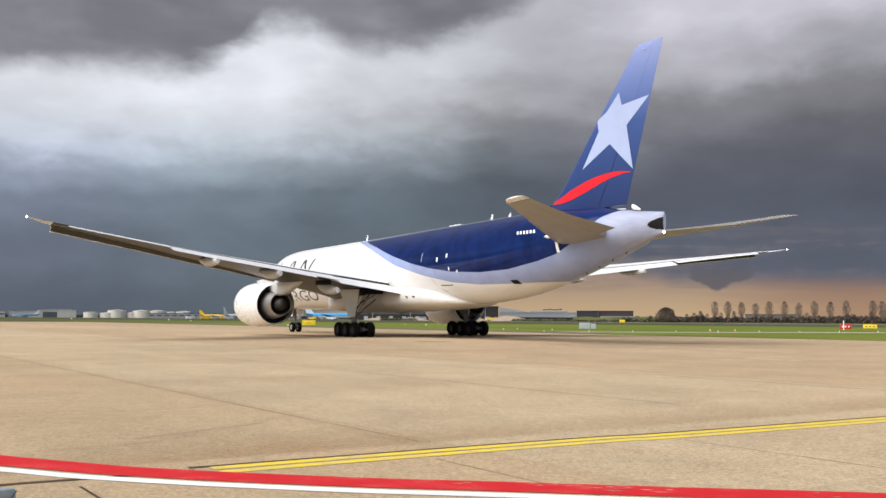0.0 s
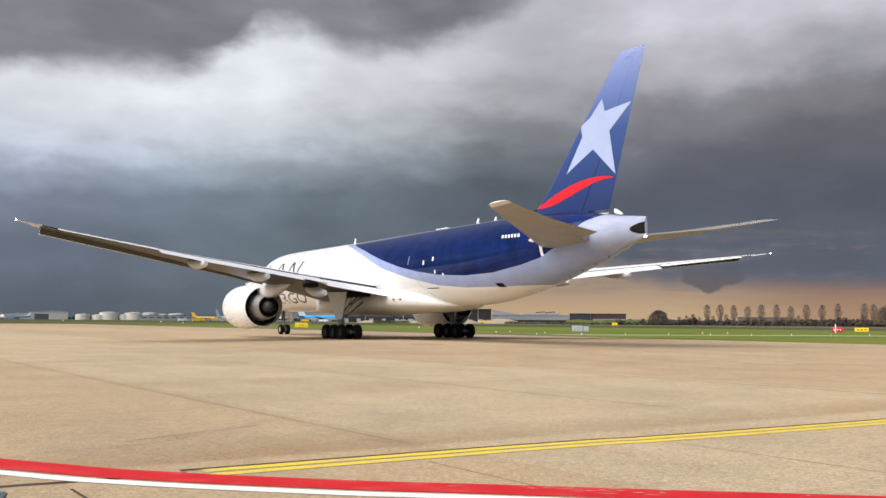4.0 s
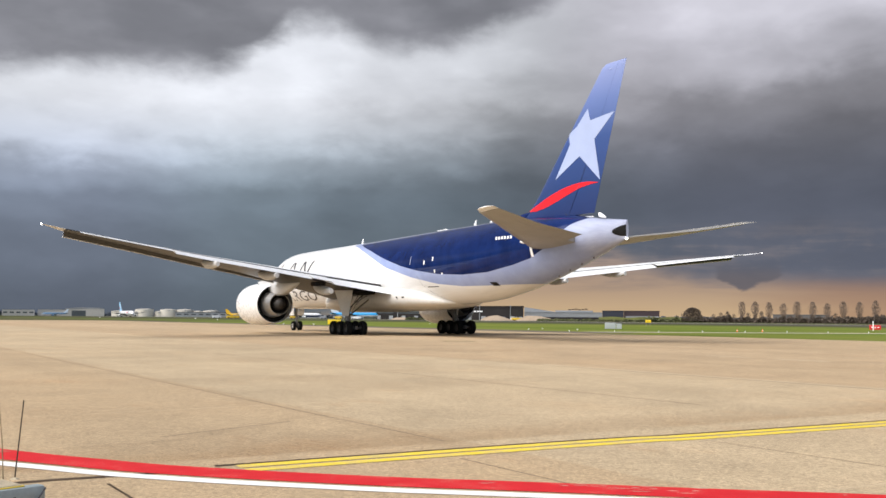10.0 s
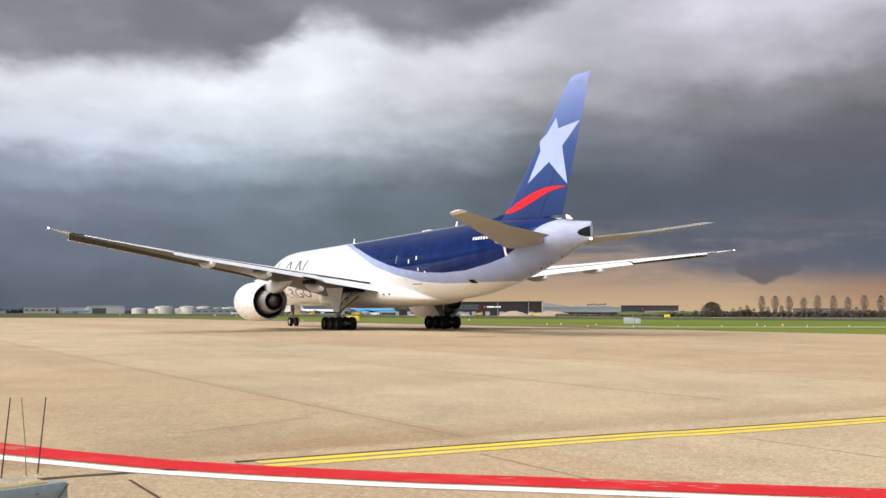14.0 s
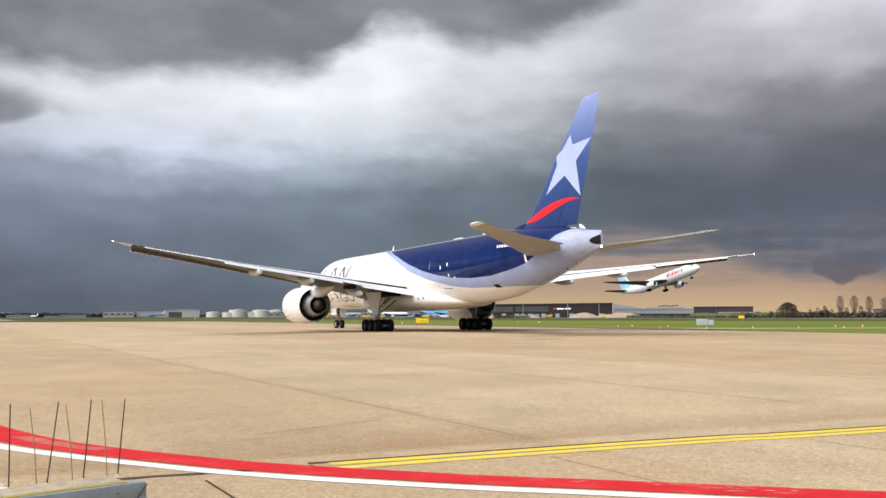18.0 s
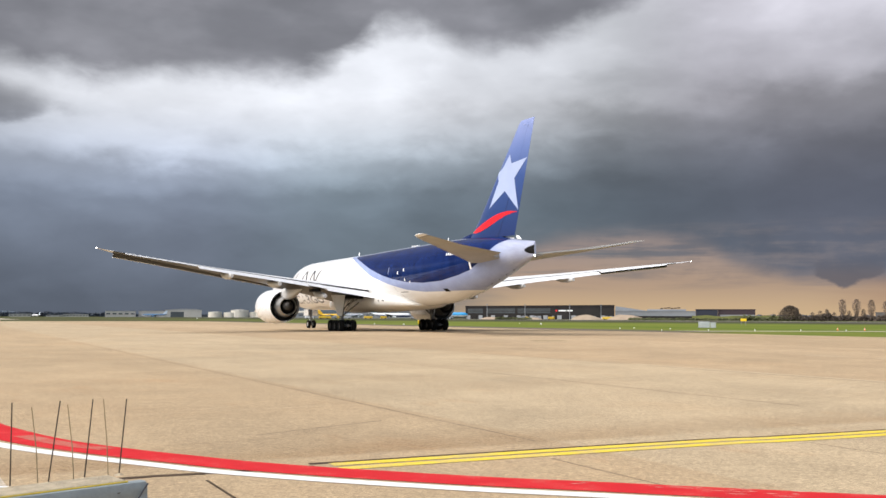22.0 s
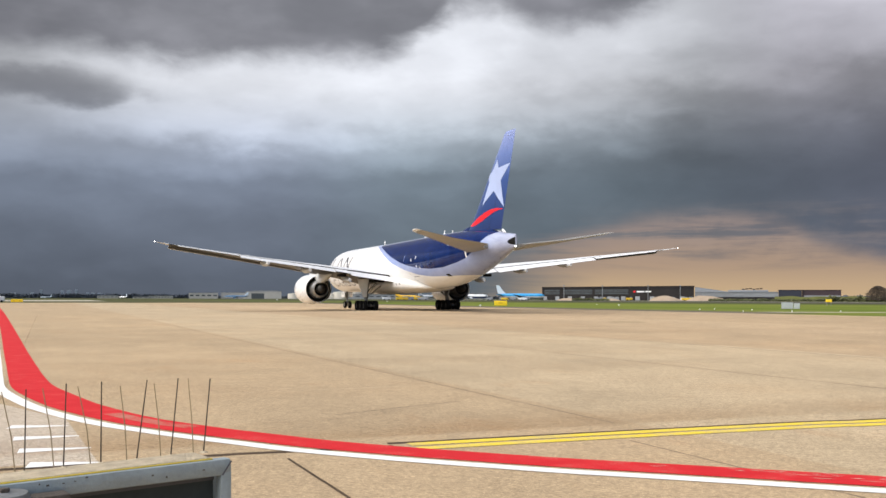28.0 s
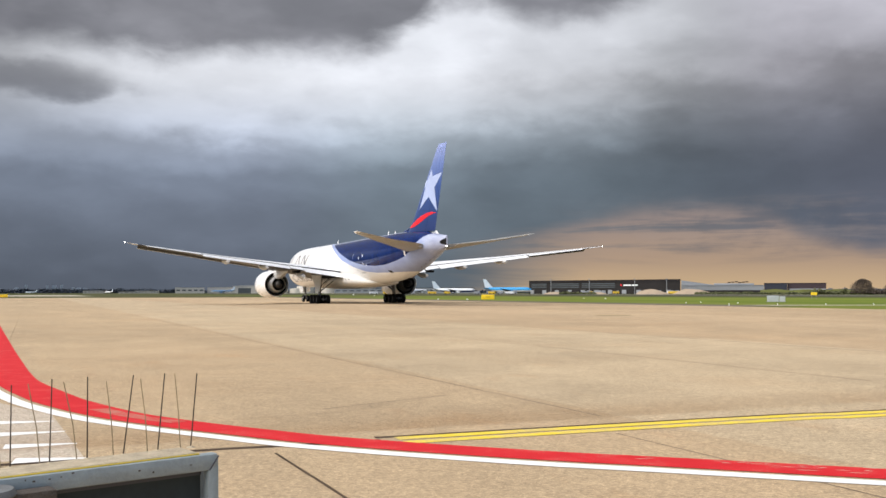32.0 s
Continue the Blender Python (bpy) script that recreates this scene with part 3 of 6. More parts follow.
# ---- the cargo jet ----
SECTIONS = [  # along, top, bottom, half width
    (31.75, 4.95, 4.45, 0.25), (31.3, 5.55, 3.95, 0.80), (30.4, 6.35, 3.40, 1.45), (29.2, 7.10, 2.98, 1.98), (27.6, 7.90, 2.66, 2.45),
    (25.8, 8.40, 2.50, 2.82), (23.8, 8.64, 2.44, 3.02), (21.0, 8.72, 2.42, 3.10), (12.0, 8.78, 2.45, 3.10), (6.0, 8.82, 2.48, 3.10), (0.0, 8.88, 2.52, 3.10),
    (-6.0, 8.94, 2.58, 3.10), (-11.0, 8.98, 2.64, 3.10), (-14.0, 9.00, 2.78, 3.08), (-17.0, 9.02, 3.05, 2.98), (-20.0, 9.00, 3.56, 2.72), (-23.0, 8.92, 4.22, 2.28),
    (-26.0, 8.75, 5.00, 1.72), (-28.0, 8.42, 5.58, 1.30), (-29.5, 8.20, 6.05, 0.95), (-30.7, 8.07, 6.46, 0.52), (-31.6, 7.97, 6.76, 0.10)]


def hull(x):
    """Top, bottom and half width of the body at x, on a smooth curve through the sections."""
    n = len(SECTIONS)
    for i in range(n - 1):
        a, b = SECTIONS[i], SECTIONS[i + 1]
        if b[0] <= x <= a[0]:
            before, after = SECTIONS[max(i - 1, 0)], SECTIONS[min(i + 2, n - 1)]
            d = b[0] - a[0]
            k = (x - a[0]) / d
            out = []
            for c in (1, 2, 3):
                ma, mb = (b[c] - before[c]) / (b[0] - before[0]) * d, (after[c] - a[c]) / (after[0] - a[0]) * d
                out.append((2 * k ** 3 - 3 * k * k + 1) * a[c] + (k ** 3 - 2 * k * k + k) * ma + (3 * k * k - 2 * k ** 3) * b[c] + (k ** 3 - k * k) * mb)
            return out
    return SECTIONS[-1][1:] if x < 0 else SECTIONS[0][1:]


def on_hull(x, z, off=0.012, side=1):
    top, bot, w = hull(x)
    zc, h = (top + bot) / 2, (top - bot) / 2
    q = min(abs((z - zc) / h), 0.999)
    return Vector((x, side * (w * math.sqrt(1 - q * q) + off), z))


def wheel_mesh(name, r, w, hub):
    prof = [(-w * 0.30, r * 0.16), (-w * 0.36, r * 0.50), (-w * 0.46, r * 0.60), (-w * 0.50, r * 0.78), (-w * 0.44, r * 0.92), (-w * 0.30, r * 0.985),
            (-w * 0.12, r), (-w * 0.10, r * 0.985), (-w * 0.08, r), (w * 0.08, r), (w * 0.10, r * 0.985), (w * 0.12, r),
            (w * 0.30, r * 0.985), (w * 0.44, r * 0.92), (w * 0.50, r * 0.78), (w * 0.46, r * 0.60), (w * 0.36, r * 0.50), (w * 0.30, r * 0.16)]
    bm = revolve(prof, 28, "y")
    for f in bm.faces:
        c = f.calc_center_median()
        f.material_index = 1 if math.hypot(c.x, c.z) < r * 0.54 else 0
    for k in range(8):
        a = 2 * math.pi * k / 8
        for s in (-1, 1):
            box((0.05, 0.02, 0.05), (math.cos(a) * r * 0.34, s * w * 0.35, math.sin(a) * r * 0.34), bm=bm)
    return mesh_from(bm, name, [RUBBER, hub])


WING = [(2.6, 10.9, 3.98, -4.6, 3.78, 0.135), (9.5, 5.4, 4.95, -4.7, 4.80, 0.120), (15.0, 1.1, 5.62, -6.0, 5.55, 0.108), (20.0, -2.7, 6.18, -7.6, 6.14, 0.100),
        (25.0, -6.4, 6.78, -9.5, 6.78, 0.095), (31.2, -10.9, 7.50, -12.4, 7.52, 0.090)]


def wing_at(y):
    for a, b in zip(WING, WING[1:]):
        if y <= b[0]:
            k = (y - a[0]) / (b[0] - a[0])
            return [a[i] + (b[i] - a[i]) * k for i in range(6)]
    return list(WING[-1])


def make_engine(jet, s):
    """A fan engine under the wing on side s (1: port)."""
    y = 9.95 * s
    at = (-0.93, y, 2.80)
    prof = [(6.95, 1.735), (8.2, 1.86), (9.6, 1.945), (11.0, 1.975), (12.0, 1.93), (12.7, 1.82), (13.0, 1.70), (12.92, 1.58), (12.5, 1.52), (11.5, 1.56),
            (10.0, 1.60), (8.6, 1.62), (7.6, 1.66), (6.95, 1.70)]
    cowl = part("engine_cowl", revolve(prof, 56, "x", at, closed=True), WHITE_PAINT, jet, "white fan cowl of the engine")
    part("fan_duct", revolve([(7.6, 1.64), (8.6, 1.60), (9.9, 1.55), (9.9, 0.8), (9.7, 0.7)], 48, "x", at), DARK, cowl, "dark inside of the fan duct")
    # starboard core is the same metal, darkened in colour for the shade there
    part("core_cowl", revolve([(10.0, 1.02), (8.4, 1.24), (7.4, 1.23), (6.7, 1.15), (6.15, 1.05), (5.75, 0.97), (5.75, 0.91), (6.3, 0.89), (6.8, 0.87)], 48, "x", at), METAL if s > 0 else DARK_STEEL, cowl,
         "bare metal core cowl" if s > 0 else "metal core cowl in a darker colour for its shade")
    part("exhaust_nozzle", revolve([(6.8, 0.86), (6.4, 0.86), (6.1, 0.83), (6.1, 0.40)], 40, "x", at), DARK, cowl)
    part("exhaust_plug", revolve([(6.7, 0.62), (6.0, 0.58), (5.55, 0.49), (5.25, 0.38), (5.08, 0.25), (5.0, 0.02)], 32, "x", at), HOT_METAL, cowl, "heat-stained exhaust plug")
    part("fan_disc", revolve([(11.9, 0.05), (11.7, 0.45), (11.4, 0.50), (11.35, 1.55), (11.1, 1.55)], 40, "x", at), DARK, cowl)
    rings = []
    for x, zt, zb, w in ((10.7, 4.98, 4.86, 0.05), (9.3, 5.05, 4.55, 0.24), (7.1, 5.05, 3.7, 0.36), (5.3, 5.00, 3.50, 0.42), (3.6, 4.90, 3.62, 0.46), (2.2, 4.85, 3.95, 0.40), (1.0, 4.80, 4.3, 0.24), (0.0, 4.75, 4.55, 0.06)):
        rings.append([(x, y + w * math.cos(q) * (abs(math.cos(q)) ** -0.4 if abs(math.cos(q)) > 0.05 else 1), (zt + zb) / 2 + (zt - zb) / 2 * math.sin(q)) for q in [2 * math.pi * k / 20 for k in range(20)]])
    part("pylon", loft(bmesh.new(), rings), FAIRING_PAINT, jet, "pale engine pylon")


def make_wing(jet, s):
    # dark lower skin, pale upper skin: shade under the wing is painted in
    w = part("wing", skins(panel([(y * s, *r) for y, *r in WING], 0.0, 0.80, 0.022, n=15)), [SHADED_GREY, TOP_PAINT], jet, "grey swept wing")
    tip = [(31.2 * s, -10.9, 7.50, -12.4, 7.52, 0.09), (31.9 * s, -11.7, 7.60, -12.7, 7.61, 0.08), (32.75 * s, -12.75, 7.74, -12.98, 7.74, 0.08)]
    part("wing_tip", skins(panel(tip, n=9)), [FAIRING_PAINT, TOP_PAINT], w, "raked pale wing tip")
    # flaps, lowered a little, and the aileron
    for name, y0, y1, droop, label in (("flap", 3.25, 8.7, 0.34, "lowered inboard flap"), ("flaperon", 8.85, 10.7, 0.12, "flaperon"),
                                       ("flap", 10.85, 23.0, 0.24, "lowered outboard flap"), ("aileron", 23.15, 30.2, 0.07, "aileron")):
        st = []
        for k in range(5):
            y = y0 + (y1 - y0) * k / 4
            _, x0, z0, x1, z1, th = wing_at(y)
            ch = x0 - x1
            f0, f1 = x0 - 0.765 * ch, x1 - (0.12 if droop > 0.2 else 0.0)
            st.append((y * s, f0, z0 + (z1 - z0) * 0.765 + 0.016 * ch, f1, z1 - droop, 0.13))
        part(name, skins(panel(st, 0.0, 1.0, 0.03, n=9)), [SHADED_FLAP, TOP_PAINT], w, label)
    for y0, y1 in ((4.2, 8.6), (10.6, 16.0), (16.02, 22.0), (22.02, 31.1)):
        st = []
        for k in range(4):
            y = y0 + (y1 - y0) * k / 3
            _, x0, z0, x1, z1, th = wing_at(y)
            ch = x0 - x1
            st.append((y * s, x0 + 0.28, z0 - 0.34, x0 - 0.12 * ch, z0 + 0.03 * ch, 0.14))
        slat = part("slat", skins(panel(st, 0.0, 1.0, 0.05, n=8)), [SHADED_GREY, TOP_PAINT], w, "extended leading-edge slat")
        # thin white rod added to draw the pale line below the slat
        lip = bmesh.new()
        for a, b in zip(st, st[1:]):
            rod((a[1] + 0.02, a[0], a[2] - 0.03), (b[1] + 0.02, b[0], b[2] - 0.03), 0.035, n=8, bm=lip)
        part("slat_lip", lip, TOP_PAINT, slat, "white rod added along the lower edge of the slat")
    # canoe fairings: nose under the wing, tail drooping below the flap
    for y, xa, za, xb, zb, wd in ((8.95, -0.9, 4.22, -4.70, 3.80, 0.34), (14.3, -1.9, 5.22, -6.20, 4.98, 0.33), (19.7, -4.0, 5.95, -8.15, 5.68, 0.30)):
        rings = []
        for k in range(13):
            q = k / 12
            r = wd * math.sin(math.pi * (0.04 + 0.86 * q)) ** 0.55
            zc = za + (zb - za) * q - 0.10 * math.sin(math.pi * q)
            rings.append([(xa + (xb - xa) * q, y * s + r * math.cos(a), zc + 1.15 * r * math.sin(a)) for a in [2 * math.pi * j / 14 for j in range(14)]])
        part("flap_track_fairing", loft(bmesh.new(), rings), FAIRING_PAINT, w, "pale canoe fairing under the flap")
    # solid dark box drawn for the shaded hollow behind the flaperon
    part("flap_bay", box((1.1, 0.9, 0.34), (-3.7, 9.75 * s, 4.42), 0.05), DARK, w, "dark box for the shade behind the flaperon")
    part("wing_light", revolve([(-0.06, 0.015), (-0.04, 0.04), (0.0, 0.055), (0.04, 0.04), (0.06, 0.015)], 12, "x", (-12.98, 32.78 * s, 7.74)), LAMP, w, "lit white light at the wing tip")
    for k in range(3):
        y = 24.0 + 2.0 * k
        _, x0, z0, x1, z1, th = wing_at(y)
        part("static_wick", rod((x1 + 0.02, y * s, z1), (x1 - 0.32, y * s, z1 - 0.01), 0.012, 0.005, 5), INK, w)


FIN_ROOT, FIN_TIP, FIN_T = (8.3, -19.95, -28.1), (18.52, -29.45, -31.75), 0.10


HINGE = 0.70   # share of the fin's chord in front of the rudder


def make_tail(jet):
    paint = livery_fin()
    rows = [(z, fin_edges(z)[0], 0, fin_edges(z)[1], 0, FIN_T) for z in (8.3, 8.7, 9.1, 9.6, 10.2, 10.8, 12.0, 13.4, 15.0, 16.6, 18.0, 18.3)] + [(18.52, -29.62, 0, -31.75, 0, 0.06)]
    fin = part("fin", panel(rows, 0.0, HINGE, camber=0, upright=True, n=17), paint, jet, "blue tail fin paling to light blue at the tip")
    part("rudder", panel(rows[1:], HINGE + 0.004, 1.0, camber=0, upright=True, n=9), paint, fin, "blue rudder")

    def place(u, v):
        return Vector((u, fin_half(v, u) + 0.016, v))

    star = [(-27.93, 15.85), (-28.19, 15.00), (-30.50, 15.24), (-28.55, 13.68), (-28.92, 10.88), (-27.03, 12.70), (-24.34, 11.37), (-25.98, 13.67), (-25.68, 14.42), (-26.72, 14.80)]
    # the stripe starts as a point at the leading edge, swells, and thins to a point at the trailing edge
    stripe = [(-20.80, 9.42), (-22.03, 9.76), (-22.96, 10.07), (-23.9, 10.34), (-24.77, 10.56), (-25.6, 10.73), (-26.49, 10.85), (-27.2, 10.89), (-27.86, 10.87), (-28.70, 10.75),
              (-28.70, 10.70), (-28.13, 10.69), (-27.04, 10.53), (-25.92, 10.23), (-25.2, 10.01), (-24.46, 9.79), (-23.7, 9.59), (-22.95, 9.43), (-22.02, 9.33), (-21.2, 9.36)]
    for nm, pts, m, lb in (("star_marking", star, STAR, "pale five-pointed star"), ("stripe_marking", stripe, SWOOSH, "curved red stripe")):
        bm = decal(pts, place, 0.3)
        other = decal(pts, lambda u, v: Vector((u, -place(u, v).y, v)), 0.3)
        part(nm, merge(bm, other), m, fin, lb, smooth=False)
    gap = surf("dark_gap", (0.03, 0.045, 0.13), 0.6)

    def hinge(z):
        le, te = fin_edges(z)
        return le + (te - le) * HINGE
    for z0, z1 in ((8.75, 12.1),):
        part("rudder_gap", decal([(hinge(z0), z0), (hinge(z0) - 0.035, z0), (hinge(z1) - 0.035, z1), (hinge(z1), z1)], place, 0.4), gap, fin, smooth=False)
    # the foot of the rudder: a dark gap with a pale edge
    part("rudder_foot_gap", decal([(hinge(8.80) + 0.35, 8.84), (hinge(8.8) - 0.05, 8.60), (-28.2, 8.50), (-28.2, 8.56), (hinge(8.8), 8.68), (hinge(8.8) + 0.35, 8.92)], place, 0.3), INK, fin, smooth=False)
    part("rudder_foot_seal", decal([(hinge(8.8) - 0.35, 8.50), (-28.2, 8.44), (-28.2, 8.49), (hinge(8.8) - 0.35, 8.57)], place, 0.3), MARK, fin, smooth=False)
    part("tip_hinge", box((0.30, 0.30, 0.05), (-30.3, 0, 18.1), 0.02), STAR, fin)
    part("dorsal_fillet", panel([(8.72, -14.5, 0, -24.0, 0, 0.05), (9.0, -17.9, 0, -24.0, 0, 0.08), (9.35, -19.9, 0, -24.5, 0, 0.10)], camber=0, upright=True, n=9), surf("deep_blue_paint", (0.006, 0.020, 0.104), 0.14, var=0.08), fin)
    for s in (1, -1):
        st = [(1.3 * s, -22.9, 6.55, -29.55, 7.0, 0.11), (2.2 * s, -23.7, 6.68, -29.7, 7.06, 0.11), (6.5 * s, -27.1, 7.42, -30.9, 7.52, 0.10), (10.3 * s, -30.05, 8.12, -32.2, 8.13, 0.09)]
        stab = part("tailplane", panel(st, 0.0, 0.74, 0.0, n=12), UNDER_PAINT, jet, "grey tailplane")
        part("elevator", panel(st[1:], 0.744, 1.0, 0.0, n=8), UNDER_PAINT, stab)
        part("tailplane_tip", panel([(10.3 * s, -30.05, 8.12, -32.2, 8.13, 0.09), (10.66 * s, -30.45, 8.18, -32.4, 8.19, 0.08), (10.84 * s, -31.0, 8.21, -32.45, 8.21, 0.05)], n=9), WHITE_PAINT if s > 0 else UNDER_PAINT, stab, "rounded tip")
        edge = [(y, x0 + 0.03, z0, x0 - 0.32, z0 + 0.02, 0.42) for y, x0, z0, x1, z1, th in st[1:]]
        part("leading_edge", panel(edge, n=6), METAL, stab, "bare metal leading edge")


def make_fuselage(jet):
    bm = bmesh.new()
    rings = []
    xs = [r[0] for r in SECTIONS]
    fine = sorted({round(v, 3) for a, b in zip(xs, xs[1:]) for v in (a, a + (b - a) * 0.25, (a + b) / 2, a + (b - a) * 0.75)} | {xs[-1]}, reverse=True)
    for x in fine:
        top, bot, w = hull(x)
        zc, h = (top + bot) / 2, (top - bot) / 2
        rings.append([(x, w * math.cos(2 * math.pi * k / 72), zc + h * math.sin(2 * math.pi * k / 72)) for k in range(72)])
    loft(bm, rings)
    body = part("fuselage", bm, livery_fuselage(), jet, "white fuselage with deep blue back and pale blue band")
    # wing root fairing
    rings = []
    for x, zb, zt, w in ((17.5, 2.50, 2.60, 0.4), (15.0, 2.40, 2.78, 1.0), (12.8, 2.29, 3.2, 1.9), (10.6, 2.15, 4.0, 2.95), (6.0, 2.06, 4.5, 3.62), (1.0, 2.08, 4.5, 3.66), (-3.0, 2.16, 4.45, 3.52), (-6.0, 2.22, 4.25, 3.40), (-8.0, 2.30, 4.0, 3.20), (-9.4, 2.40, 3.7, 2.85), (-10.5, 2.51, 3.35, 2.25), (-11.2, 2.62, 3.05, 1.45), (-11.6, 2.72, 2.92, 0.6)):
        ring = []
        for k in range(40):
            a = 2 * math.pi * k / 40
            c, s = math.cos(a), math.sin(a)
            ring.append((x, w * math.copysign(abs(c) ** 0.7, c), (zb + zt) / 2 + (zt - zb) / 2 * math.copysign(abs(s) ** 0.75, s)))
        rings.append(ring)
    fair = part("belly_fairing", loft(bmesh.new(), rings), surf("off_white_fairing", (0.66, 0.64, 0.60), 0.34, var=0.10, scale=0.5), jet, "off-white wing root fairing")
    for x in (-5.75, -6.75):
        part("vent", decal([(x - 0.16, 3.08), (x + 0.16, 3.08), (x + 0.22, 3.36), (x - 0.12, 3.36)], lambda u, v: Vector((u, 3.40 + 0.16 * (v - 3.08) - 0.10 * abs(u + 5.75), v)), 0.3), DARK, fair, smooth=False)
    # exhaust of the auxiliary power unit, on the port side of the tail cone
    # lies flat on the hull; the shade inside is only its dark colour
    part("exhaust_port", decal([(-30.68, 7.20), (-30.74, 7.34), (-30.95, 7.47), (-31.25, 7.58), (-31.595, 7.66), (-31.595, 6.90), (-31.2, 6.93), (-30.85, 7.04)], lambda u, v: on_hull(max(u, -31.597), v, 0.012), 0.15), DARK, body, "flat dark patch for the shaded exhaust opening", smooth=False)
    part("tail_light", revolve([(-0.08, 0.02), (-0.05, 0.06), (0.0, 0.08), (0.05, 0.06), (0.08, 0.02)], 12, "x", (-31.64, 0.10, 6.74)), LAMP, body, "lit white tail light")
    part("tail_intake", loft(bmesh.new(), [[(-28.9 + dx, 0.28 + w * math.cos(a), z + h * math.sin(a)) for a in [2 * math.pi * k / 10 for k in range(10)]]
                                          for dx, w, z, h in ((-0.2, 0.07, 8.50, 0.16), (-0.45, 0.09, 8.42, 0.16), (-0.9, 0.04, 8.26, 0.06))]), WHITE_PAINT, body, "small white air scoop")
    # aerials, beacons and drain masts
    for x, h in ((8.4, 0.52), (-12.9, 0.45), (-15.3, 0.32)):
        t = hull(x)[0]
        part("aerial", panel([(t - 0.05, x + 0.20, 0, x - 0.22, 0, 0.10), (t + h, x - 0.12, 0, x - 0.30, 0, 0.10)], camber=0, upright=True, n=6), MARK, body, "white blade aerial")
    for x in (-7.2, -7.8, -8.4):
        part("satellite_fairing", box((0.5, 0.3, 0.16), (x, 0, hull(x)[0] + 0.03), 0.05), WHITE_PAINT, body)
    # small white placards and the marks of the doors
    for x, z, w, h in ((-10.0, 6.08, 0.22, 0.34), (-11.4, 6.32, 0.22, 0.32), (-11.7, 5.32, 0.18, 0.26), (-12.8, 5.09, 0.2, 0.16)):
        part("placard", decal([(x - w / 2, z - h / 2), (x + w / 2, z - h / 2), (x + w / 2, z + h / 2), (x - w / 2, z + h / 2)], lambda u, v: on_hull(u, v), 0.3), MARK, body, "small white placard", smooth=False)
    part("door_latch", decal([(-7.48, 6.0), (-7.60, 6.0), (-7.66, 6.7), (-7.54, 6.7)], lambda u, v: on_hull(u, v), 0.3), surf("pale_latch", (0.25, 0.28, 0.40), 0.4), body, smooth=False)
    part("tail_strap", decal([(-23.75, 5.9), (-24.0, 5.9), (-23.9, 6.75), (-23.7, 6.75)], lambda u, v: on_hull(u, v, 0.014), 0.3), MARK, body, smooth=False)
    part("tail_scoop", loft(bmesh.new(), [[on_hull(-22.75 - d, 7.00, 0.02 + w * max(0.0, math.cos(a))) + Vector((0, 0, w * 1.2 * math.sin(a))) for a in [math.pi * (k / 5 - 0.5) for k in range(6)]] for d, w in ((0.0, 0.04), (0.3, 0.13), (0.6, 0.11), (0.7, 0.03))]),
         MARK, body, "white scoop below the fin")
    # registration as plain slanted bars
    for k in range(6):
        x = -19.80 - k * 0.33
        part("registration_bar", decal([(x - 0.08, 7.32), (x - 0.27, 7.32), (x - 0.17, 7.55), (x + 0.02, 7.55)], lambda u, v: on_hull(u, v), 0.3), MARK, body, "white bar of the registration", smooth=False)
    part("type_bar", decal([(-9.85, 4.06), (-11.6, 4.06), (-11.6, 4.13), (-9.85, 4.13)], lambda u, v: on_hull(u, v), 0.3), INK, body, smooth=False)
    part("outflow_valve", decal([(-18.6, 3.98), (-19.3, 3.98), (-19.2, 4.26), (-18.5, 4.26)], lambda u, v: on_hull(u, v), 0.2), DARK, body, smooth=False)
    # the aft edge of the wing root fairing, a dark curved seam
    seam = [(-8.62, 5.02), (-8.86, 4.70), (-9.08, 4.38), (-9.42, 4.03), (-9.95, 3.70), (-10.7, 3.36), (-11.5, 3.05)]
    part("fairing_seam", decal([(x + 0.035, z + 0.02) for x, z in seam] + [(x - 0.035, z - 0.02) for x, z in reversed(seam)], lambda u, v: on_hull(u, v, 0.02), 0.3), surf("seam_grey", (0.16, 0.155, 0.15), 0.6), body, smooth=False)
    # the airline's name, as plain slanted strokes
    for x0, x1, z0, z1, w in ((24.6, 23.7, 5.70, 7.40, 0.40), (24.6, 23.1, 5.70, 5.90, 0.9), (21.4, 20.2, 5.70, 7.40, 0.38), (18.9, 19.9, 5.70, 7.40, 0.44),
                              (17.9, 17.1, 5.70, 7.40, 0.38), (17.0, 15.8, 7.40, 5.70, 0.44), (15.7, 14.7, 5.70, 7.40, 0.38)):
        part("name_stroke", decal([(x0, z0), (x0 - w, z0), (x1 - w, z1), (x1, z1)] if z1 > z0 else [(x0, z0), (x1, z1), (x1 - w, z1), (x0 - w, z0)], lambda u, v: on_hull(u, v), 0.3), INK, body, "dark grey stroke", smooth=False)
    bm = word("CARGO", 1.75)
    for v in bm.verts:
        v.co = on_hull(24.7 - v.co.x * 1.72 - v.co.y * 0.25, 3.28 + v.co.y * 0.86, 0.015)
    part("lettering", bm, INK, body, "dark grey lettering", smooth=False)
    for k in range(4):
        x = -24.5 - 1.3 * k
        part("drain_mast", box((0.10, 0.03, 0.16), (x, 0.2, hull(x)[1] - 0.03)), INK, body)
    # flight deck windows
    for k in range(3):
        a = 0.25 + 0.42 * k
        x = 29.5 - 0.75 * k
        part("flight_deck_window", decal([(x, 6.3), (x - 0.62, 6.35), (x - 0.62, 6.85), (x - 0.1, 6.8)], lambda u, v: on_hull(u, v), 0.3), DARK, body, smooth=False)


WHEELS = []   # (object, radius, place)


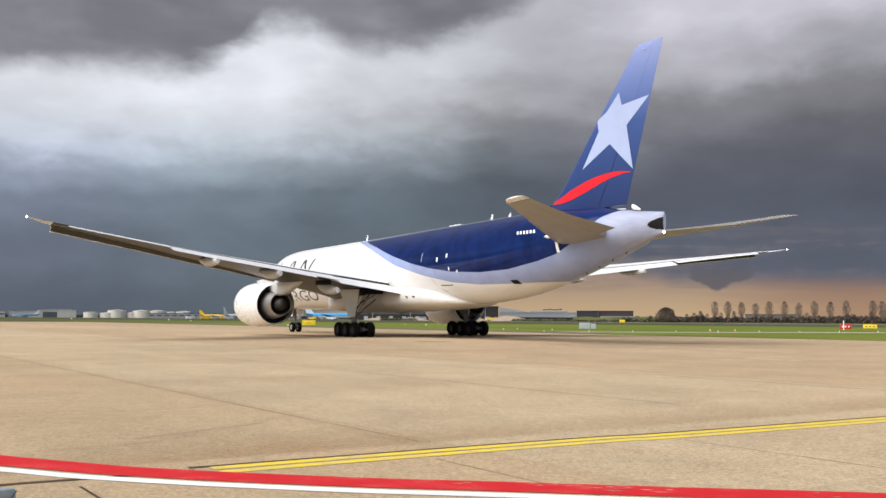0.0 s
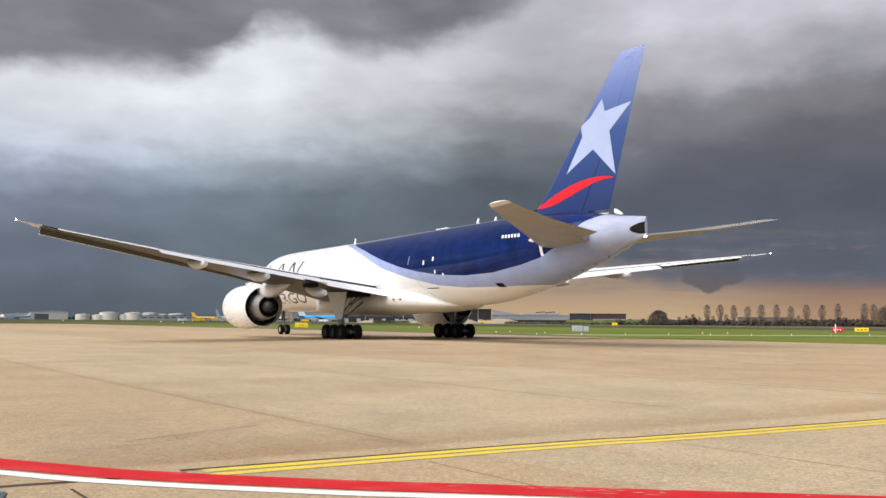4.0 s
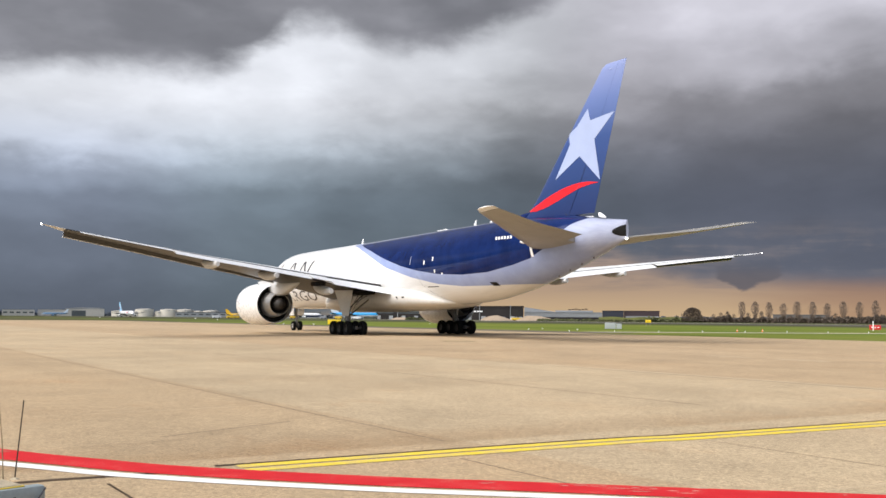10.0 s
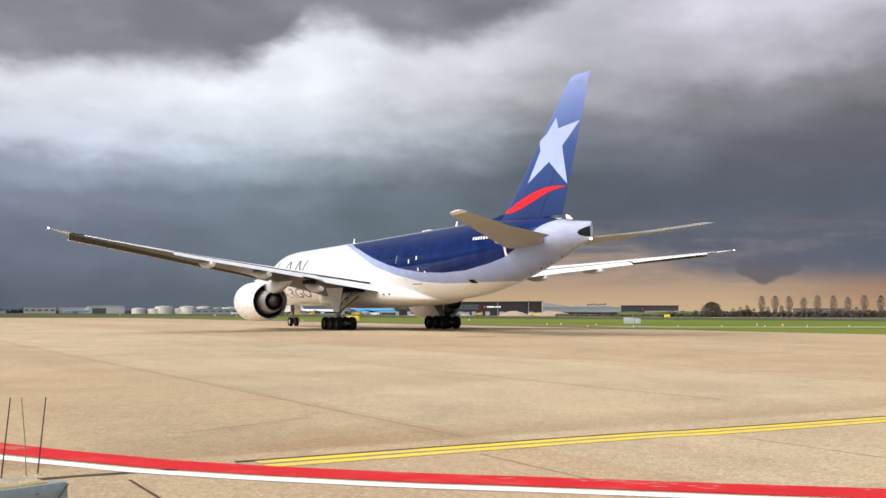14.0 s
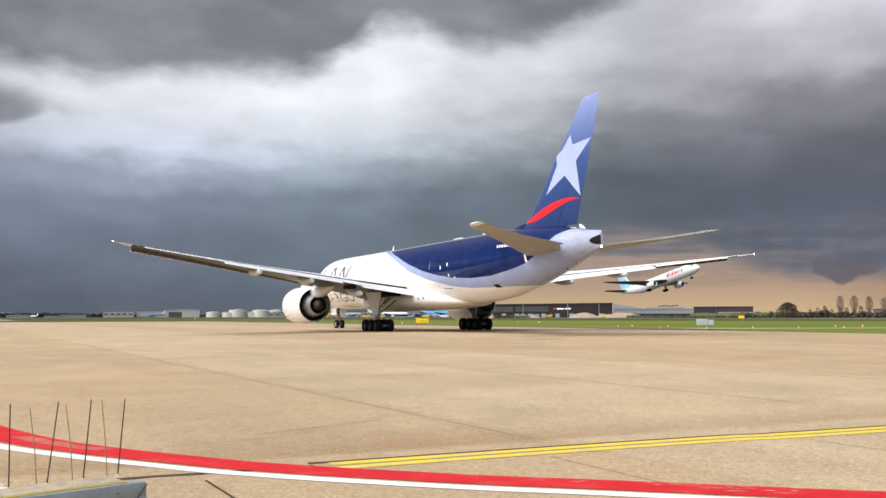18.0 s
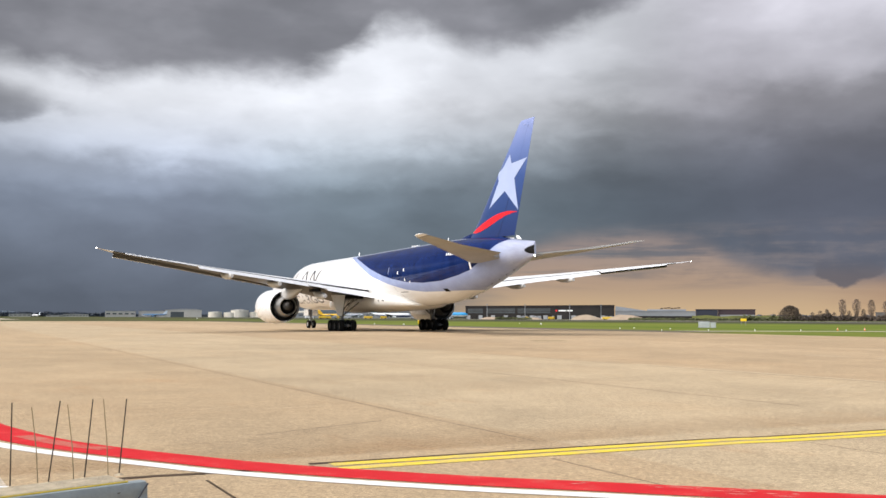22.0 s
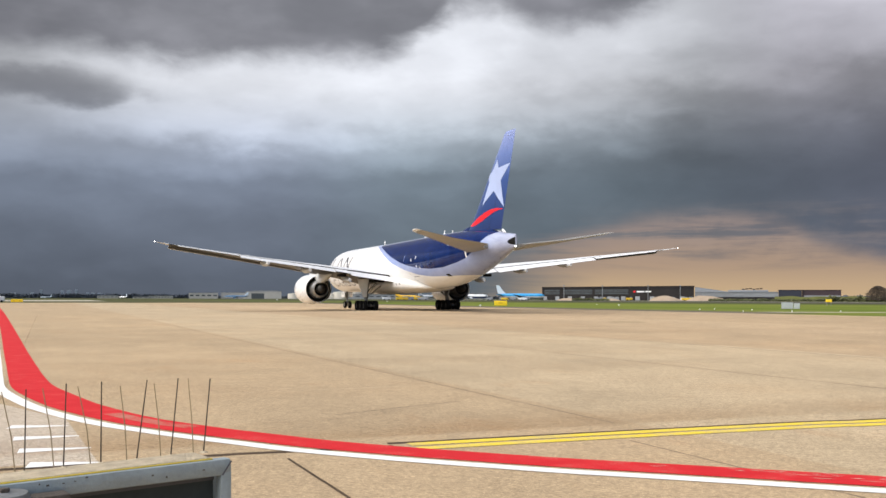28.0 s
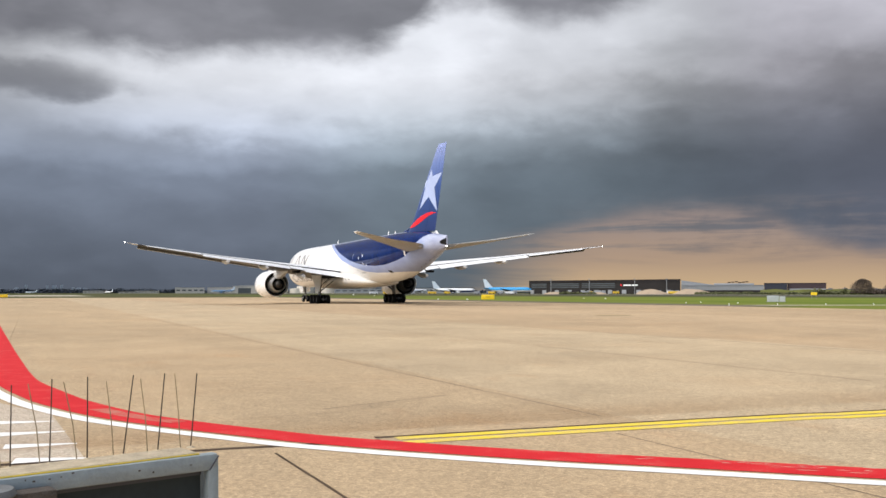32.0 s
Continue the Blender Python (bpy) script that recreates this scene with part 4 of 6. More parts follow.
def make_gear(jet):
    big, small = wheel_mesh("wheel", 0.64, 0.50, HUB), wheel_mesh("nose_wheel", 0.535, 0.40, NOSE_HUB)
    for s in (1, -1):
        y = 5.56 * s
        gear = part("main_gear", rod((-0.45, y, 0.62), (-0.15, 5.35 * s, 3.7), 0.20, 0.24, 14), STEEL, jet, "main landing gear leg")
        beam = box((3.5, 0.26, 0.30), (-0.6, y, 0.66), 0.05)
        for k in (-1, 0, 1):
            rod((k * 1.47 - 0.55, y - 0.85, 0.645), (k * 1.47 - 0.55, y + 0.85, 0.645), 0.10, bm=beam)
        part("bogie_beam", beam, DARK_STEEL, gear)
        part("drag_brace", rod((-0.4, y, 1.5), (2.6, 5.0 * s, 3.6), 0.065, 0.065), STEEL, gear)
        part("side_brace", rod((-0.4, y, 1.6), (-0.6, 3.3 * s, 3.4), 0.07, 0.07), STEEL, gear)
        part("torsion_link", rod((-0.95, y, 1.35), (-0.65, y, 0.9), 0.06, bm=rod((-0.6, y, 1.8), (-0.95, y, 1.35), 0.06)), STEEL, gear)
        part("retraction_jack", rod((-0.3, 5.0 * s, 3.5), (-0.5, y, 2.2), 0.07, 0.06), METAL, gear)
        part("hydraulic_line", rod((-0.25, y + 0.15 * s, 3.3), (-0.2, y + 0.15 * s, 0.9), 0.02, bm=rod((-0.9, 4.6 * s, 3.4), (-0.3, y, 1.2), 0.02)), INK, gear)
        door = box((2.3, 0.07, 2.3), (0, 0, 0), 0.02)
        for v in door.verts:   # narrower at its foot
            v.co.x = v.co.x * (0.62 + 0.33 * (v.co.z / 1.15))
        bmesh.ops.transform(door, matrix=Matrix.Translation((-0.45, 5.85 * s, 2.85)) @ Matrix.Rotation(radians(24 * s), 4, "Z") @ Matrix.Rotation(radians(-7 * s), 4, "X"), verts=door.verts)
        part("gear_door", door, FAIRING_PAINT, gear, "pale tapering leg door")
        # no hollow here: a dark box stands for the shaded well
        part("wheel_well", box((3.4, 1.9, 0.3), (-0.4, 4.6 * s, 3.74), 0.06), DARK, gear, "dark box for the shade of the wheel well")
        clutter = rod((-0.9, 4.3 * s, 3.6), (-0.6, y, 2.3), 0.05)
        for a, b in (((-1.3, 4.9 * s, 3.6), (-0.55, y, 1.9)), ((0.5, 4.6 * s, 3.6), (-0.3, y, 2.6)), ((-1.6, 4.2 * s, 3.5), (-1.0, 5.0 * s, 2.9)), ((-0.2, 4.0 * s, 3.5), (-0.9, 4.9 * s, 2.7))):
            rod(a, b, 0.03, bm=clutter)
        part("brace_links", clutter, DARK_STEEL, gear, "dark folding brace links")
        for k in (-1, 0, 1):
            for d in (-0.70, 0.70):
                w = new("wheel", big)
                w.parent = gear
                w.location = (k * 1.47 - 0.55, y + d, 0.64)
                WHEELS.append((w, 0.64, (k * 1.47 - 0.55, y + d, 0.64)))
    nose = part("nose_gear", rod((25.9, 0, 0.55), (26.1, 0, 2.9), 0.13, 0.16, 14), STEEL, jet, "nose landing gear leg")
    part("axle", rod((25.9, -0.5, 0.535), (25.9, 0.5, 0.535), 0.08), STEEL, nose)
    part("drag_brace", rod((25.9, 0, 1.5), (28.0, 0, 2.9), 0.07), STEEL, nose)
    part("landing_light", revolve([(-0.06, 0.02), (-0.05, 0.12), (0.06, 0.14), (0.08, 0.02)], 14, "x", (26.2, 0.22, 1.75)), METAL, nose)
    for s in (1, -1):
        part("gear_door", box((1.9, 0.05, 0.85), (26.2, 0.62 * s, 2.12), 0.015), WHITE_PAINT, nose, "white nose gear door")
        w = new("wheel", small)
        w.parent = nose
        w.location = (25.9, 0.36 * s, 0.535)
        WHEELS.append((w, 0.535, (25.9, 0.36 * s, 0.535)))


JET_ROWS = [  # seconds, x, y, heading to the left of straight ahead
    (0, -2.877, 85.697, 30.653), (1, -2.915, 85.756, 30.660), (2, -3.001, 85.896, 30.675), (3, -3.169, 86.171, 30.703),
    (4, -3.400, 86.528, 30.746), (5, -3.672, 86.911, 30.805), (6, -4.013, 87.373, 30.877), (7, -4.448, 87.982, 30.960),
    (8, -4.959, 88.744, 31.059), (9, -5.520, 89.645, 31.181), (10, -6.125, 90.639, 31.317), (11, -6.783, 91.686, 31.460),
    (12, -7.535, 92.808, 31.605), (13, -8.407, 94.035, 31.749), (14, -9.335, 95.371, 31.899), (15, -10.258, 96.807, 32.060),
    (16, -11.212, 98.322, 32.229), (17, -12.259, 99.908, 32.401), (18, -13.449, 101.650, 32.574), (19, -14.805, 103.602, 32.748),
    (20, -16.246, 105.629, 32.913), (21, -17.684, 107.603, 33.060), (22, -19.099, 109.615, 33.182), (23, -20.504, 111.780, 33.275),
    (24, -21.987, 114.084, 33.340), (25, -23.625, 116.489, 33.384), (26, -25.386, 118.970, 33.420), (27, -27.219, 121.513, 33.464),
    (28, -29.086, 124.109, 33.546), (29, -30.973, 126.764, 33.682), (30, -32.927, 129.525, 33.853), (31, -34.988, 132.428, 34.030),
    (32, -37.113, 135.412, 34.208),
]
jet = thing("cargo_jet", "large twin-engined cargo jet with white, deep blue and pale blue paint", "airplane")
make_fuselage(jet)
for side in (1, -1):
    make_wing(jet, side)
    make_engine(jet, side)
make_tail(jet)
make_gear(jet)


# ---- ground ----
N_DIR, U_DIR = Vector((0.839, 0.545, 0)), Vector((-0.545, 0.839, 0))   # across and along the slab lanes


def lane(n, u, z=0.0):
    return N_DIR * n + U_DIR * u + Vector((0, 0, z))


def sheet(name, corners, z, mat, label="", category="", kind="structure"):
    bm = bmesh.new()
    bm.faces.new([bm.verts.new((*c[:2], z)) for c in corners])
    ob = new(name, mesh_from(bm, name, mat, False))
    return tagged(ob, label, category, "", kind)


def make_ground():
    sheet("ground", [(-4500, -4500), (4500, -4500), (4500, 4500), (-4500, 4500)], 0.0, GRASS, "green airfield grass reaching the horizon", "grass")
    joint = surf("joint_filler", (0.31, 0.235, 0.155), 0.9, var=0.3, scale=3.0, spec=0.08)
    far = concrete("far_concrete", (0.450, 0.340, 0.214), vary=0.0)
    # apron: lanes run beside the grass edge, 68 m across the lanes from the origin
    edge_n, end_u = 69.0, 304.0
    mid_u = 10.6
    near, wide = (-16.5, 51.0, -3.35, mid_u), (-36.35, 49.45, mid_u, 96.4)     # n0, n1, u0, u1 of the separate slabs

    def quad(name, n0, n1, u0, u1, z, m):
        return sheet(name, [lane(n0, u0), lane(n1, u0), lane(n1, u1), lane(n0, u1)], z, m, "pale concrete apron", "apron")
    quad("apron_bed", wide[0] - 0.5, near[1] + 0.5, near[2] - 0.5, wide[3] + 0.5, 0.010, joint)
    quad("apron", -300, wide[0] + 0.006, mid_u, end_u, 0.024, far)
    quad("apron", wide[1] - 0.006, edge_n, mid_u, end_u, 0.024, far)
    quad("apron", wide[0] + 0.006, wide[1] - 0.006, wide[3] - 0.006, end_u, 0.024, far)
    quad("apron", -300, near[0], -200, mid_u, 0.024, far)
    quad("apron", near[1], edge_n, -200, mid_u, 0.024, far)
    quad("apron", near[0], near[1], -200, near[2], 0.024, far)
    return near, wide


def ribbon(name, pts, lo, hi, z, mat, label, category="line", grow_to=0.0):
    """A painted strip along a smooth path, between two offsets to its left."""
    p = [Vector((*q, 0)) for q in pts]
    p = [2 * p[0] - p[1]] + p + [2 * p[-1] - p[-2]]
    path = []
    for i in range(1, len(p) - 2):
        for k in range(10):
            t = k / 10
            path.append(0.5 * ((2 * p[i]) + (p[i + 1] - p[i - 1]) * t + (2 * p[i - 1] - 5 * p[i] + 4 * p[i + 1] - p[i + 2]) * t * t + (3 * p[i] - p[i - 1] - 3 * p[i + 1] + p[i + 2]) * t ** 3))
    path.append(p[-2])
    bm = bmesh.new()
    prev = None
    for i, q in enumerate(path):
        d = (path[min(i + 1, len(path) - 1)] - path[max(i - 1, 0)]).normalized()
        side = Vector((-d.y, d.x, 0))
        grow = grow_to * math.exp(-((q.x + 8.8) / 2.6) ** 2) + grow_to * 0.6 * min(1.0, max(0.0, (-8.0 - q.x) / 5.0))
        a, b = q + side * (lo - grow), q + side * hi
        cur = [bm.verts.new((a.x, a.y, z)), bm.verts.new((b.x, b.y, z))]
        if prev:
            bm.faces.new((prev[0], cur[0], cur[1], prev[1]))
        prev = cur
    ob = new(name, mesh_from(bm, name, mat, False))
    return tagged(ob, label, category, "", "structure")


def make_markings():
    worn = (0.40, 0.31, 0.21)
    red, white = paint_line("red_line_paint", (0.59, 0.016, 0.021), (0.47, 0.16, 0.12), 0.55, 0.52, 0.78), paint_line("white_line_paint", (0.82, 0.81, 0.77), worn, 0.45, 0.56, 0.76)
    yellow, tar = paint_line("yellow_line_paint", (0.80, 0.60, 0.055), worn, 0.6, 0.45, 0.66), surf("tar_edge", (0.078, 0.054, 0.036), 0.8, var=0.3, scale=4.0, spec=0.08)
    curve = [(9.0, 7.86), (4.04, 8.72), (2.20, 8.99), (0.40, 9.27), (-0.60, 9.41), (-1.70, 9.64), (-2.35, 9.80), (-3.30, 10.09), (-4.00, 10.40), (-4.70, 10.71), (-5.40, 11.06), (-6.20, 11.51),
             (-7.20, 12.25), (-8.35, 13.27), (-10.14, 15.22), (-11.68, 17.31), (-13.67, 20.10), (-17.29, 25.17), (-23.37, 33.72), (-35.76, 51.13), (-61.55, 87.3), (-120.3, 169.5), (-300, 423)]
    ribbon("red_boundary_line", curve, -0.255, 0.260, 0.030, red, "red painted apron boundary line, slightly worn", "painted line", 0.17)
    ribbon("white_boundary_line", curve, 0.350, 0.560, 0.030, white, "white painted line beside the red one", "painted line")
    guide = [(-2.33, 10.20), (-0.2, 11.54), (2.0, 12.87), (7.1, 15.82), (40.0, 35.9)]
    ribbon("yellow_line", guide, -0.315, -0.125, 0.029, yellow, "yellow painted guide line", "painted line")
    ribbon("yellow_line", guide, -0.035, 0.165, 0.029, yellow, "yellow painted guide line", "painted line")
    ribbon("tar_strip", [(-14.0, 2.75), (-5.47, 8.11), (-4.06, 9.18), (-3.43, 9.55), (-2.5, 10.12)], -0.06, 0.06, 0.0275, tar, "dark tar strip", "joint")
    ribbon("tar_strip", [(-2.5, 10.10), *guide[1:]], 0.150, 0.265, 0.0275, tar, "dark tar strip along the yellow line", "joint")
    ribbon("tar_strip", [(-3.31, 9.14), (-2.66, 8.15), (-2.10, 7.30), (2.0, 1.0)], -0.015, 0.015, 0.0275, tar, "thin tar joint", "joint")
    crack = surf("joint_stain", (0.235, 0.175, 0.115), 0.9, var=0.35, scale=0.8, spec=0.08)
    pale = surf("lime_stain", (0.50, 0.395, 0.265), 0.9, var=0.2, scale=0.8, spec=0.08)
    for n, u0, u1, w, m in ((6.60, 10.7, 75.0, 0.020, crack), (5.95, 5.5, 9.3, 0.014, crack), (9.62, 5.4, 9.2, 0.010, crack), (13.5, 13.0, 40.0, 0.026, crack),
                            (20.30, 12.0, 45.0, 0.050, crack), (20.56, 13.0, 27.0, 0.12, pale), (26.4, 18.0, 60.0, 0.022, crack), (31.9, 22.0, 36.0, 0.055, crack), (32.25, 24.5, 27.0, 0.22, pale),
                            (32.25, 28.2, 30.6, 0.20, pale), (31.9, 36.0, 75.0, 0.030, crack), (38.6, 24.0, 80.0, 0.035, crack), (43.0, 20.0, 90.0, 0.035, crack)):
        a, b = lane(n, u0), lane(n, u1)
        ribbon("joint_stain", [a[:2], ((a + b) / 2)[:2], b[:2]], -w, w, 0.0262, m, "weathered joint between concrete lanes", "joint")
    for (n0, u0), (n1, u1), w, m in (((7.2, 5.95), (10.5, 5.9), 0.012, pale), ((1.0, 16.05), (6.5, 16.45), 0.016, pale), ((3.6, 12.75), (5.8, 13.75), 0.022, crack),
                                     ((16.7, 15.4), (19.6, 17.2), 0.020, pale), ((13.6, 20.9), (20.2, 21.1), 0.014, crack), ((20.8, 31.6), (31.6, 31.8), 0.018, crack)):
        a, b = lane(n0, u0), lane(n1, u1)
        ribbon("joint_stain", [a[:2], ((a + b) / 2)[:2], b[:2]], -w, w, 0.0262, m, "weathered cross joint of the concrete", "joint")
    rub = concrete("rubbed_concrete", (0.418, 0.312, 0.194), vary=0.0)
    ribbon("tyre_mark", [(-4.59, 11.58), (-4.12, 11.90), (-3.62, 12.46), (-3.33, 13.25), (-2.93, 14.22), (-2.58, 15.43)], -0.12, 0.12, 0.0259, rub, "faint brown tyre mark", "tyre mark")
    ribbon("tyre_mark", [(-6.30, 15.61), (-5.87, 16.10), (-5.41, 16.93)], -0.05, 0.05, 0.0259, concrete("bleached_concrete", (0.475, 0.365, 0.235), vary=0.0), "faint pale tyre mark", "tyre mark")
    sheet("oil_stain", [(-2.3, 15.3), (-1.3, 13.5), (-0.35, 12.2), (-0.1, 12.5), (-0.9, 13.7), (-1.8, 15.0)], 0.0257, rub, "brown stain along the joint", "stain")
    faded = paint_line("faded_red_paint", (0.57, 0.022, 0.026), (0.44, 0.17, 0.12), 0.95, 0.30, 0.58)
    sheet("worn_patch", [(-6.95, 12.05), (-6.4, 11.62), (-5.75, 11.20), (-5.25, 10.96), (-5.15, 11.16), (-5.7, 11.42), (-6.3, 11.84), (-6.75, 12.2)], 0.0315, faded, "worn patch of the red line", "painted mark")
    flakes = bmesh.new()
    rnd = random.Random(12)
    for k in range(24):
        x = rnd.gauss(1.35, 0.35) if k < 18 else rnd.uniform(0, 4.5)
        y, ln, w = 9.27 - 0.19 * (x - 1.35) + rnd.uniform(-0.20, 0.14), rnd.uniform(0.03, 0.14), rnd.uniform(0.006, 0.016)
        flakes.faces.new([flakes.verts.new((x + dx * ln, y - 0.19 * dx * ln + dy * w, 0.0312)) for dx, dy in ((-1, 0), (-0.2, -1), (1, 0.2), (0.1, 1))])
    tagged(new("paint_scratches", mesh_from(flakes, "paint_scratches", surf("bared_concrete", (0.56, 0.42, 0.32), 0.9, var=0.2, scale=4.0), False)), "pale scratches through the red paint", "painted mark", "", "stuff")
    ribbon("weed_strip", [(-1.7, 65.8), (-0.6, 66.2), (0.5, 66.5)], -0.55, 0.55, 0.0262, surf("weeds", (0.13, 0.12, 0.045), 0.95, var=0.4, scale=1.5, spec=0.08), "weeds in a joint of the concrete", "weeds")
    # hatching inside the white line: tapering bars
    for (x0, y0), (x1, y1) in (((-7.35, 10.64), (-6.74, 10.90)), ((-6.70, 9.78), (-6.13, 10.14)), ((-6.12, 9.02), (-5.52, 9.36)), ((-5.52, 8.28), (-4.93, 8.56))):
        d = Vector((x1 - x0, y1 - y0, 0)).normalized()
        s = Vector((-d.y, d.x, 0)) * 0.16
        p, q = Vector((x0, y0, 0)), Vector((x1, y1, 0))
        sheet("hatch_bar", [p - s, q - s * 0.15, q + s * 0.15, p + s], 0.029, white, "white tapering hatch bar", "painted mark")
    sheet("pale_patch", [(-10.6, 14.0), (-9.3, 13.1), (-7.1, 11.45), (-5.0, 8.6), (-5.8, 8.1), (-9.0, 10.4)], 0.0265, concrete("pale_concrete", (0.52, 0.44, 0.35), vary=0.0), "paler repaired concrete", "patch")


def make_far_strips():
    asphalt = surf("asphalt", (0.085, 0.080, 0.075), 0.9, var=0.2, scale=0.02, spec=0.08)
    pale = surf("pale_road", (0.42, 0.38, 0.30), 0.9, var=0.15, scale=0.05, spec=0.08)

    def strip(name, n0, n1, u0, u1, z, m, lb):
        sheet(name, [lane(n0, u0), lane(n1, u0), lane(n1, u1), lane(n0, u1)], z, m, lb, "road")
    strip("shoulder", 69.0, 78.0, 84.0, 310, 0.024, surf("worn_asphalt", (0.15, 0.125, 0.095), 0.9, var=0.2, scale=0.1, spec=0.08), "dark asphalt shoulder of the apron")
    strip("taxiway", -320.0, 24.0, 430.0, 620.0, 0.024, pale, "pale concrete taxiway beyond the apron")
    strip("runway", 262.0, 322.0, -1500, 2400, 0.020, asphalt, "grey asphalt runway")
    sheet("service_road", [(14, 117), (60, 125.5), (160, 146), (160, 153), (60, 132.0), (14, 122.5)], 0.022, pale, "pale concrete service road", "road")
    strip("perimeter_road", 350.0, 366.0, -1500, 2400, 0.022, pale, "pale perimeter road beyond the runway")


# ---- floodlight housing beside the viewer ----
def make_floodlight():
    paint = surf("blue_grey_enamel", (0.255, 0.295, 0.305), 0.5, var=0.18, scale=14.0, bump=0.15, bscale=120.0)
    dirt = surf("dusty_top", (0.46, 0.38, 0.26), 0.95, var=0.28, scale=30.0, bump=0.6, bscale=200.0)
    glass = surf("dark_front_panel", (0.034, 0.042, 0.044), 0.6, spec=0.15, var=0.25, scale=8.0)
    rust = surf("rusty_bracket", (0.075, 0.060, 0.048), 0.8, var=0.35, scale=40.0, bump=0.5, bscale=150.0)
    strip = surf("yellow_sealant", (0.62, 0.46, 0.06), 0.7, var=0.15, scale=40.0)
    pin, pale_pin = surf("dark_pin", (0.048, 0.033, 0.020), 0.6, metal=0.1, var=0.3, scale=60.0), surf("tan_pin", (0.25, 0.185, 0.10), 0.6, var=0.3, scale=60.0)
    base, run = Vector((-0.6444, 1.4679, 0)), Vector((-0.6652, -0.7467, 0))    # front top corner, and the way along the housing
    back = Vector((-0.7467, 0.6652, 0))
    m = Matrix.Translation((base.x, base.y, 1.3235)) @ Matrix(((run.x, back.x, 0, 0), (run.y, back.y, 0, 0), (0, 0, 1, 0), (0, 0, 0, 1))) @ Matrix.Rotation(radians(0.69), 4, "Y")
    lamp = thing("floodlight", "blue-grey floodlight housing topped with dusty bird spikes", "floodlight", m)
    ln, dp, ht = 0.78, 0.125, 0.30
    # shell: a frame round a recessed front
    body = box((ln + 0.012, 0.058, ht - 0.010), (ln / 2 - 0.006, 0.052, -ht / 2 - 0.007), 0.004)
    body = part("housing", body, paint, lamp, "blue-grey enamelled housing")
    part("frame_top", box((ln + 0.017, 0.022, 0.027), (ln / 2 - 0.0085, 0.0, -0.0155), 0.008), paint, body)
    part("frame_side", box((0.019, 0.0215, ht - 0.016), (-0.0075, 0.0004, -ht / 2 - 0.009), 0.006), paint, body)
    part("frame_foot", box((ln, 0.022, 0.027), (ln / 2, 0.0, -ht + 0.012), 0.006), paint, body)
    part("front_panel", box((ln - 0.006, 0.004, ht - 0.05), (ln / 2, 0.0190, -ht / 2)), glass, body, "dark recessed front panel")
    part("dusty_cover", box((ln - 0.012, 0.068, 0.009), (ln / 2 + 0.004, 0.044, -0.006), 0.0015), dirt, body, "dusty tan top")
    part("sealant_bead", box((ln - 0.015, 0.004, 0.003), (ln / 2 + 0.006, -0.003, -0.002), 0.001), strip, body, "yellow sealant along the edge")
    part("rear_ledge", box((ln - 0.02, 0.05, 0.02), (ln / 2, 0.104, -0.045), 0.003), rust, body, "rusty ledge behind the housing")
    # dark strip that draws the shaded gap between frame and panel
    part("gasket", box((ln - 0.006, 0.005, 0.007), (ln / 2 + 0.002, 0.0115, -0.033)), INK, body, "dark strip for the shaded gap under the frame")
    part("mitre_seam", rod((0.001, -0.0135, -0.027), (-0.014, -0.0135, -0.006), 0.0012, n=6), INK, body)
    for k in range(26):
        x, z = random.uniform(0.03, ln), random.uniform(-0.026, -0.005)
        part("paint_chip", box((random.uniform(0.001, 0.004), 0.0006, random.uniform(0.001, 0.003)), (x, -0.0112, z)), rust, body)
    # bracket and its knob
    part("bracket", box((0.17, 0.036, 0.05), (0.325, -0.027, -0.044), 0.004), rust, lamp, "rusty bracket")
    part("knob", revolve([(-0.022, 0.004), (-0.020, 0.034), (-0.008, 0.044), (0.0, 0.040), (0.004, 0.012)], 24, "z", (0.335, -0.030, -0.010)), surf("grimy_grey_metal", (0.15, 0.155, 0.155), 0.6, var=0.3, scale=30.0, bump=0.3, bscale=120.0), lamp, "grimy grey round knob")
    part("bolt", revolve([(0.0, 0.008), (0.006, 0.008), (0.007, 0.002)], 6, "z", (0.328, -0.040, -0.008)), rust, lamp)
    # spikes: a front row of dark pins, a back row of tan ones that lean back
    lean = [-0.009, -0.0105, -0.0145, 0.0, -0.003, -0.001] + [0.002] * 8
    tall = [0.118, 0.120, 0.121, 0.122, 0.124, 0.118] + [0.122] * 8
    bend = [0.010, 0.0125, 0.0125, 0.023, 0.020, 0.023] + [0.020] * 8
    for k in range(13):
        x = -0.004 + 0.0555 * k
        part("spike_foot", revolve([(0.0, 0.0075), (0.0012, 0.006), (0.0028, 0.002)], 10, "z", (x, 0.070, -0.0025)), dirt, lamp)
        part("spike", rod((x, 0.070, -0.003), (x + lean[k], 0.068 + random.uniform(-0.004, 0.004), tall[k] + random.uniform(-0.001, 0.001)), 0.0011, 0.0009, 6), pin, lamp, "thin dark metal spike")
        b = rod((x + 0.001, 0.105, -0.037), (x + bend[k] * 0.4, 0.108, 0.046), 0.0009, 0.0009, 5)
        rod((x + bend[k] * 0.4, 0.108, 0.046), (x + bend[k], 0.110, 0.113 + random.uniform(-0.003, 0.004)), 0.0009, 0.0008, 5, bm=b)
        part("spike", b, pale_pin, lamp, "thin tan spike leaning back")
    part("post", rod((0.39, 0.07, -1.2945), (0.39, 0.07, -ht + 0.02), 0.035, 0.03, 14), paint, lamp, "steel post")
    part("post_foot", box((0.2, 0.2, 0.015), (0.39, 0.07, -1.287), 0.003), paint, lamp)


